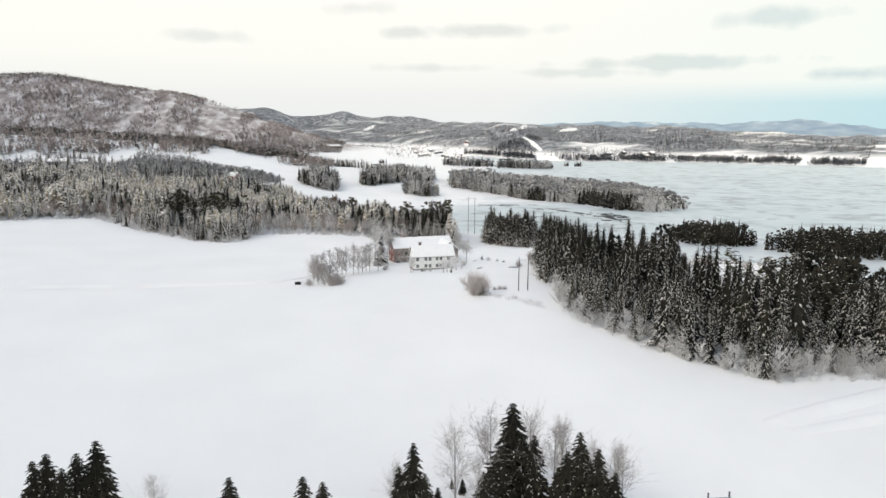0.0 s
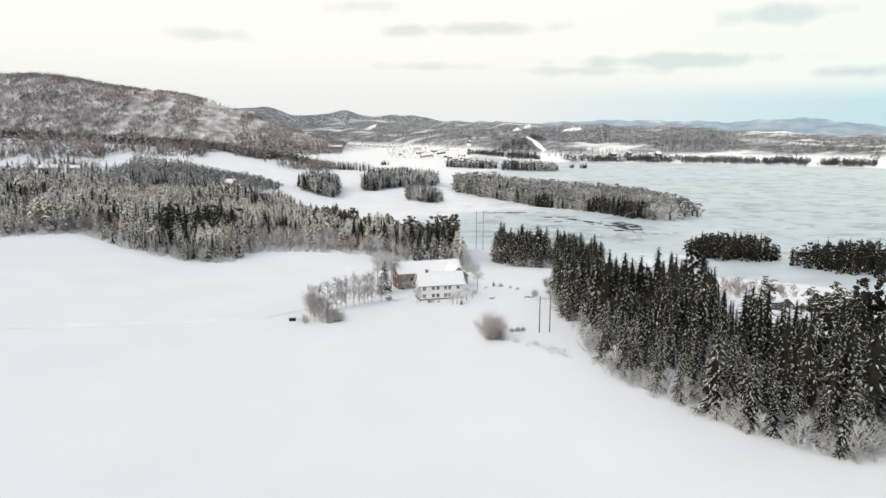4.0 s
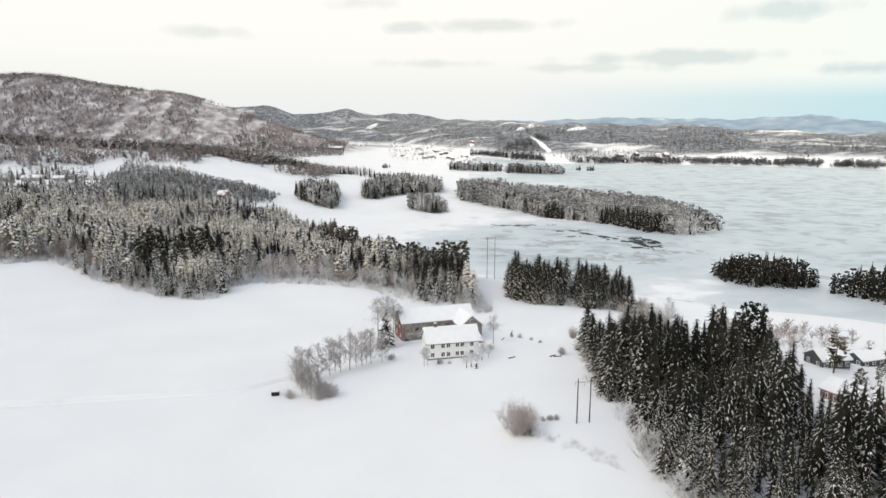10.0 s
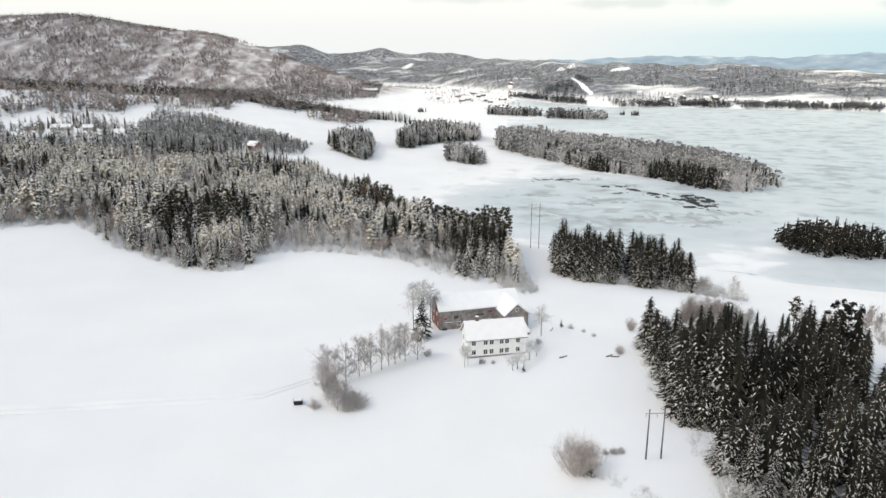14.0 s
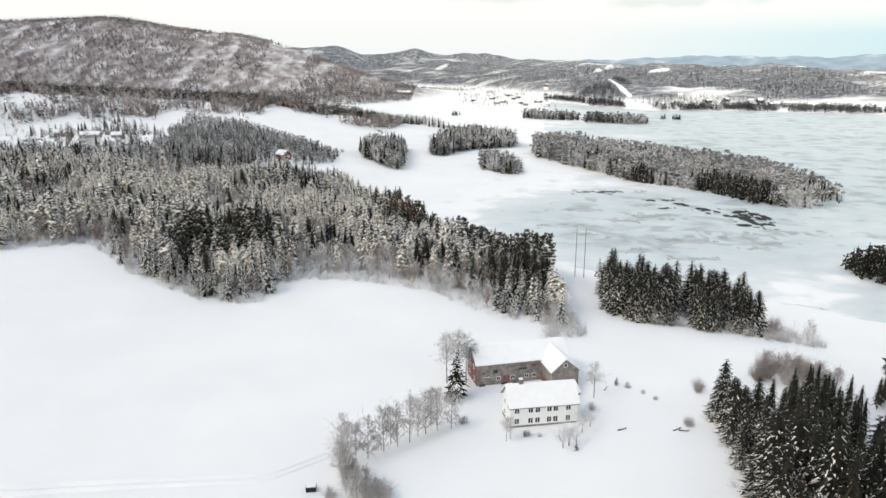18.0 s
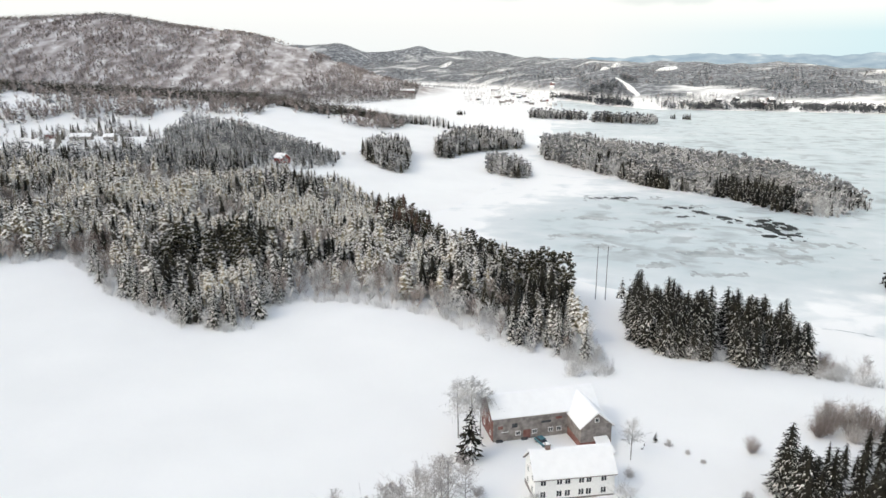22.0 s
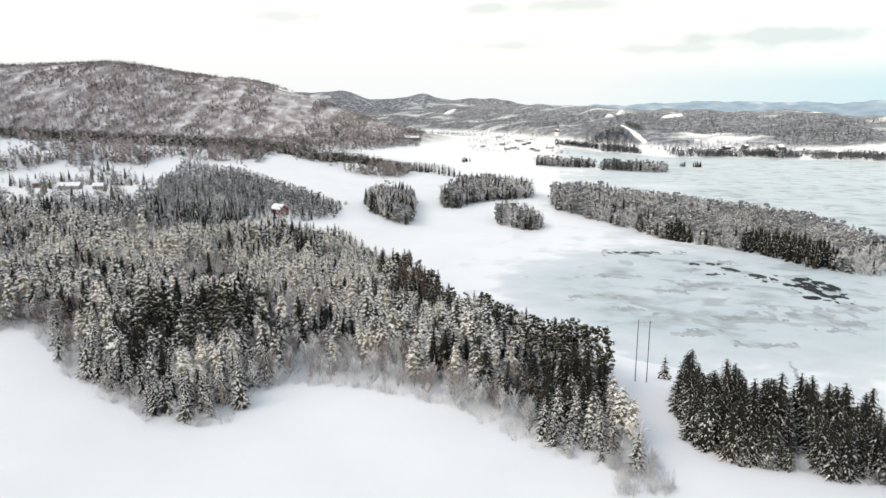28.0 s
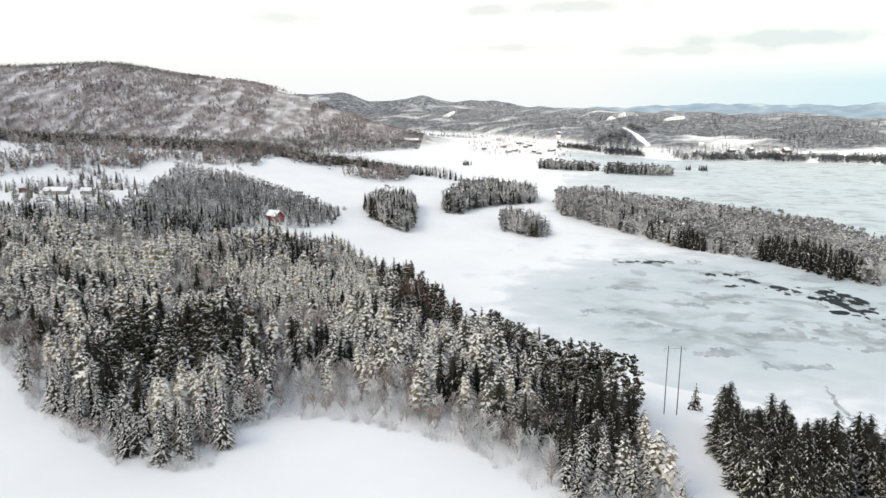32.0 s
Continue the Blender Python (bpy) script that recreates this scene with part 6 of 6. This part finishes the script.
def barn():
    ob = thing("barn", -15.0, 25.1, 12.5, label="weathered grey barn with red gable and snowy roofs round a yard", category="barn")
    part("foundation", box(bmesh.new(), 0.05, 19.0, 0.05, 9.4, -1.6, 0.15), STONE, ob)
    gabled(ob, "long_wing", 0, 25.8, 0, 9.5, 0.16, 6.2, 9.5, GREY_WOOD)
    roof_on(ob, 0, 25.8, 0, 9.5, 6.2, 9.5)
    bm = bmesh.new()
    prism(bm, [(0.02, 0.17), (9.48, 0.17), (9.48, 6.15), (4.75, 9.42), (0.02, 6.15)], "x", -0.06, -0.002)
    part("gable_cladding", bm, RED_WOOD, ob, "faded red boards on the gable")
    gabled(ob, "cross_wing", 18.5, 26.0, -7.6, 1.5, -0.6, 5.7, 8.9, GREY_WOOD, "y")
    roof_on(ob, 18.5, 26.0, -7.6, 3.9, 5.7, 8.9, "y")
    part("lower_cladding", box(bmesh.new(), 18.46, 26.04, -7.68, -7.602, -0.5, 1.9), RED_WOOD, ob, "red boards on the lower gable")
    part("side_cladding", box(bmesh.new(), 18.42, 18.498, -7.6, -0.1, -0.5, 2.0), RED_WOOD, ob, "dull red boards towards the yard")
    for u in (6.1, 10.2, 14.2, 16.3):
        window_on(ob, u, 1.3, 1.0, 0.9, "y-", 0.0, WHITE_WOOD)
    door = part("door", box(bmesh.new(), 7.4, 9.2, -0.07, -0.003, 0.3, 2.5), RED_WOOD, ob, "faded reddish plank door")
    part("lintel", box(bmesh.new(), 7.3, 9.3, -0.1, -0.004, 2.5, 2.65), GREY_WOOD, door)
    part("hatch", box(bmesh.new(), 2.0, 3.8, -0.06, -0.003, 2.3, 2.45), WHITE_WOOD, ob)
    part("hatch", box(bmesh.new(), 5.2, 5.8, -0.06, -0.003, 3.6, 4.1), DARK_WOOD, ob)
    part("loft_door", box(bmesh.new(), 20.9, 23.6, -7.68, -7.605, 3.4, 5.8), GREY_WOOD, ob)
    window_on(ob, 22.25, 6.9, 0.8, 0.8, "y-", -7.6, WHITE_WOOD, False, "loft_window")
    for z, u in ((1.2, 2.0), (1.2, 7.0), (4.2, 3.0), (4.2, 6.4)):
        window_on(ob, u, z, 0.7, 0.9, "x-", -0.06, WHITE_WOOD, False)
    # boards nailed over old openings, and dark blocks added in place of openings below
    rng = random.Random(31)
    for u in (1.2, 4.6, 9.6, 11.8, 15.4):
        z0 = rng.uniform(3.2, 4.4)
        part("patched_board", box(bmesh.new(), u, u + rng.uniform(1.0, 2.4), -0.05, -0.003, z0, z0 + rng.uniform(0.5, 1.2)), DARK_WOOD if rng.random() < 0.3 else RED_WOOD if rng.random() < 0.4 else GREY_WOOD, ob, "board of another shade nailed on the wall")
    for u in (0.7, 6.9):
        part("opening_block", box(bmesh.new(), u, u + 1.6, -0.55, -0.003, -0.3, 0.55, 0.05), DARK_WOOD, ob)
    # covered ramp up to the loft
    bm = bmesh.new()
    prism(bm, [(-12.4, -0.8), (-7.7, -0.8), (-7.7, 2.9), (-12.4, 1.5)], "x", 21.8, 24.6)
    ramp = part("covered_ramp", bm, RED_WOOD, ob, "red boarded ramp to the loft")
    bm = bmesh.new()
    prism(bm, [(-12.7, 1.45), (-7.7, 2.94), (-7.7, 3.3), (-12.7, 1.85)], "x", 21.5, 24.9)
    bmesh.ops.bevel(bm, geom=bm.edges[:], offset=0.1, segments=2, affect="EDGES")
    part("snow_cover", bm, ROOF_SNOW, ramp)


def cottage(name, x, y, turn, L, D, eave, ridge, wall, label, windows=4, chimney=True, lift=0.0, veranda=False):
    ob = thing(name, x, y, turn, lift, label=label, category="house")
    part("foundation", box(bmesh.new(), -L / 2 + 0.05, L / 2 - 0.05, -D / 2 + 0.05, D / 2 - 0.05, -1.5, 0.3), STONE, ob)
    gabled(ob, "wall", -L / 2, L / 2, -D / 2, D / 2, 0.31, eave, ridge, wall)
    roof_on(ob, -L / 2, L / 2, -D / 2, D / 2, eave, ridge)
    for k in range(windows):
        window_on(ob, -L / 2 + L * (k + 0.5) / windows, 1.0, 1.2, 1.1, "y-", -D / 2, WHITE_WOOD)
    for v in (-D / 4, D / 4):
        window_on(ob, v, 1.0, 1.0, 1.1, "x-", -L / 2, WHITE_WOOD)
    if chimney:
        chimney_on(ob, L * 0.2, 0.2, ridge - 0.4, ridge + 1.0, 0.35)
    if veranda:
        rail = part("veranda", box(bmesh.new(), -L / 2, L / 2, -D / 2 - 2.2, -D / 2 - 0.01, -0.8, 0.28), GREY_WOOD, ob)
        for k in range(9):
            u = -L / 2 + 0.1 + k * (L - 0.2) / 8
            part("post", box(bmesh.new(), u - 0.05, u + 0.05, -D / 2 - 2.15, -D / 2 - 2.05, 0.284, 1.2), WHITE_WOOD, rail)
        part("handrail", box(bmesh.new(), -L / 2, L / 2, -D / 2 - 2.18, -D / 2 - 2.02, 1.2, 1.3), WHITE_WOOD, rail)
    return ob


farmhouse()
barn()
cottage("cottage", 118.7, -4.4, 5, 10, 8.4, 2.9, 5.3, DARK_WOOD, "dark grey wooden house with a snowy gable roof", 4)
cottage("cottage", 138, 3.5, 13, 10, 7, 2.5, 4.3, DARK_WOOD, "low dark house with a flat snowy roof", 3)
cottage("cottage", 98.7, -45.2, -71, 15, 9, 2.9, 5.0, RED_WOOD, "long red wooden house with a snowy roof and veranda", 5, True, 0.0, True)
cottage("cottage", 153, -4, 20, 10, 7, 2.6, 4.6, DARK_WOOD, "dark grey wooden house among pines by the lake", 3)
cottage("red_house", -157, 441, -35, 10, 8.5, 4.4, 7.6, BRIGHT_RED, "bright red wooden house with a snowy roof by the wood", 3)
for x, y, t, L, D, e, r, w, lb in ((-341, 488, 5, 17, 8, 3.2, 5.6, GREY_WOOD, "long grey farmhouse under snow"), (-318, 492, 8, 10, 7, 3, 5.2, GREY_WOOD, "small grey outbuilding under snow"), (-395, 540, 30, 14, 9, 4.5, 7.6, RED_WOOD, "dark red barn under snow"),
                                   (-178, 842, 0, 12, 7, 3, 5.5, DARK_WOOD, "lone dark hut on a snowy field"), (-420, 600, 0, 12, 8, 4, 7, WHITE_WOOD, "pale farmhouse under snow"), (-440, 520, 15, 12, 8, 4, 7, WHITE_WOOD, "pale farmhouse under snow"), (-250, 640, 10, 12, 8, 4, 7, RED_WOOD, "red barn at the edge of a clearing"),
                                   (-113, 1608, 10, 34, 12, 5, 9, RED_WOOD, "long red barn on a distant field")):
    cottage("farm_building", x, y, t, L, D, e, r, w, lb, 3, False)
vr = random.Random(5)
for k in range(34):
    a, r = vr.uniform(0.03, 0.16), vr.uniform(1580, 2030)
    if k > 25:
        a, r = vr.uniform(0.28, 0.6), vr.uniform(1570, 1680)
    x, y = -25 + r * math.sin(a), -125 + r * math.cos(a)
    w = vr.choice([WHITE_WOOD, WHITE_WOOD, RED_WOOD, GREY_WOOD, GREY_WOOD, DARK_WOOD])
    ob = thing("village_house", x, y, vr.uniform(-40, 40), label="distant village house with a snowy roof", category="house", group="houses of the distant village")
    L, D = vr.uniform(9, 15), vr.uniform(7, 9)
    gabled(ob, "wall", -L / 2, L / 2, -D / 2, D / 2, -1, 4.5, 7.5, w)
    roof_on(ob, -L / 2, L / 2, -D / 2, D / 2, 4.5, 7.5)


# ---- power line ----
def pole_pair(x, y, turn, height, gap, arm):
    ob = thing("power_pylon", x, y, turn, label="pair of tall wooden power poles joined by a crossarm", category="power pole", group="power line across the fields")
    for s in (-1, 1):
        part("pole", rod(bmesh.new(), (s * gap / 2, 0, -1), (s * gap / 2, 0, height), 0.16, 0.11, 10), POLE_WOOD, ob)
    part("crossarm", box(bmesh.new(), -arm / 2, arm / 2, -0.2, -0.1, height - 0.8, height - 0.69), STEEL, ob)
    for u in (-arm / 2 + 0.15, 0, arm / 2 - 0.15):
        bm = bmesh.new()
        for k in range(4):
            rod(bm, (u, -0.14, height - 1.0 - k * 0.15), (u, -0.14, height - 1.1 - k * 0.15), 0.07, 0.04, 8)
        part("insulator", bm, STONE, ob)


pole_pair(21.5, -59.6, 0, 10.5, 2.9, 4.6)
pole_pair(35.1, 137.8, 0, 21.5, 3.85, 6.6)
pole_pair(20.3, -183.4, 0, 11.4, 3.0, 3.4)


# ---- car, dark box, logs and field track ----
def car(x, y, turn):
    ob = thing("car", x, y, turn, label="blue-grey hatchback dusted with snow parked in the yard", category="car")
    bm = bmesh.new()
    prism(bm, [(-2.1, 0.3), (2.1, 0.3), (2.1, 0.62), (1.95, 0.82), (1.0, 0.95), (-1.9, 0.98), (-2.1, 0.8)], "y", -0.86, 0.86)
    bmesh.ops.bevel(bm, geom=bm.edges[:], offset=0.06, segments=2, affect="EDGES")
    part("body", bm, CAR_PAINT, ob)
    bm = bmesh.new()
    prism(bm, [(-1.75, 0.95), (1.05, 0.93), (0.3, 1.42), (-1.3, 1.46)], "y", -0.76, 0.76)
    bmesh.ops.bevel(bm, geom=bm.edges[:], offset=0.08, segments=2, affect="EDGES")
    part("cabin", bm, GLASS_DARK, ob, "dark glass all round")
    part("roof", box(bmesh.new(), -1.3, 0.35, -0.7, 0.7, 1.42, 1.5, 0.03), CAR_PAINT, ob)
    part("snow_cover", box(bmesh.new(), 0.95, 1.8, -0.7, 0.7, 0.93, 1.02, 0.03), ROOF_SNOW, ob)
    for wx in (-1.3, 1.3):
        for wy in (-0.8, 0.8):
            wh = part("wheel", rod(bmesh.new(), (wx, wy - 0.1, 0.31), (wx, wy + 0.1, 0.31), 0.31, 0.31, 16), TYRE, ob)
            part("rim", rod(bmesh.new(), (wx, wy - 0.11, 0.31), (wx, wy + 0.11, 0.31), 0.19, 0.19, 12), STEEL, wh)
    for wy in (-0.6, 0.6):
        part("headlight", box(bmesh.new(), 2.02, 2.12, wy - 0.18, wy + 0.18, 0.6, 0.75, 0.02), GLASS_DARK, ob)


car(-3.6, 24.2, -62)
bx = thing("field_box", -50.6, -25.3, 5, label="black box with snow on its lid standing in the field", category="box")
part("body", box(bmesh.new(), -1.0, 1.0, -0.7, 0.7, -0.2, 1.15, 0.04), BLACK, bx)
part("lid", box(bmesh.new(), -1.06, 1.06, -0.76, 0.76, 1.154, 1.24, 0.02), BLACK, bx)
part("snow_cap", box(bmesh.new(), -0.98, 0.98, -0.68, 0.68, 1.244, 1.42, 0.07), ROOF_SNOW, bx)
LOG = thing("log", 17.2, -2.4, 20, 0.15, label="dark log half sunk in the snow", category="log", group="logs in the snow")
part("stem", rod(bmesh.new(), (-1.1, 0, 0), (1.1, 0, 0.15), 0.2, 0.16, 9), BARK, LOG)
part("snow_cap", box(bmesh.new(), -0.9, 0.8, -0.13, 0.13, 0.17, 0.3, 0.05), ROOF_SNOW, LOG)
for x, y, t in ((31.0, -4.0, -10), (29.6, -3.2, 30), (19.0, 21.5, 60)):
    copy_thing(LOG, pose(x, y, float(ground_z(x, y)) + 0.2, 0, 0, t))


def field_track():
    """Two shallow wheel ruts across the field, as low ridges of turned snow."""
    rng = random.Random(9)
    pts = [(-330, -40), (-200, -29), (-110, -25), (-86, -22.5), (-60, -20), (-50, -12), (-44, -6)]
    V, Q = [], []
    for off in (-0.9, 0.9):
        line = []
        for (x0, y0), (x1, y1) in zip(pts, pts[1:]):
            n = max(2, int(math.hypot(x1 - x0, y1 - y0) / 4))
            line += [(x0 + (x1 - x0) * k / n, y0 + (y1 - y0) * k / n) for k in range(n)]
        o = len(V)
        for k, (x, y) in enumerate(line):
            for d, up in ((-0.75, -0.15), (-0.25, 0.5), (0.25, 0.5), (0.75, -0.15)):
                yy = y + off * 1.3 + d + 0.3 * math.sin(k * 0.35)
                V.append((x, yy, float(ground_z(x, yy)) + up + rng.uniform(-0.06, 0.06)))
        for k in range(len(line) - 1):
            for j in range(3):
                Q.append((o + 4 * k + j, o + 4 * k + 4 + j, o + 4 * k + 5 + j, o + 4 * k + 1 + j))
    tagged(new("track", tri_mesh("track", V, Q, [SNOW], smooth_shade=True)), "farm track ploughed through the snow across the field", "track", kind="structure")


field_track()


def snow_bank(line, width, height, seed):
    """A ploughed bank of snow along a road, uneven along its top."""
    rng = random.Random(seed)
    V, Q = [], []
    n = 6
    pts = [(x0 + (x1 - x0) * k / n, y0 + (y1 - y0) * k / n) for (x0, y0), (x1, y1) in zip(line, line[1:]) for k in range(n)]
    for k, (x, y) in enumerate(pts):
        f = math.sin(math.pi * k / (len(pts) - 1))
        for d, up in ((-1.0, -0.3), (-0.5, 0.55), (0.1, 1.0), (0.6, 0.45), (1.0, -0.3)):
            xx, yy = x - 0.35 * d * width, y + d * width
            V.append((xx, yy, float(ground_z(xx, yy)) + (up * height * f * rng.uniform(0.7, 1.2) if up > 0 else up)))
    for k in range(len(pts) - 1):
        for j in range(4):
            Q.append((5 * k + j, 5 * k + 5 + j, 5 * k + 6 + j, 5 * k + 1 + j))
    tagged(new("snow_bank", tri_mesh("snow_bank", V, Q, [SNOW], smooth_shade=True)), "bank of ploughed snow beside a buried road", "snow bank", kind="structure")


snow_bank([(50, -147), (61, -143), (72, -139), (88, -133), (110, -126)], 2.6, 1.1, 12)
snow_bank([(54, -150), (68, -147), (84, -143), (112, -136)], 2.0, 0.8, 13)
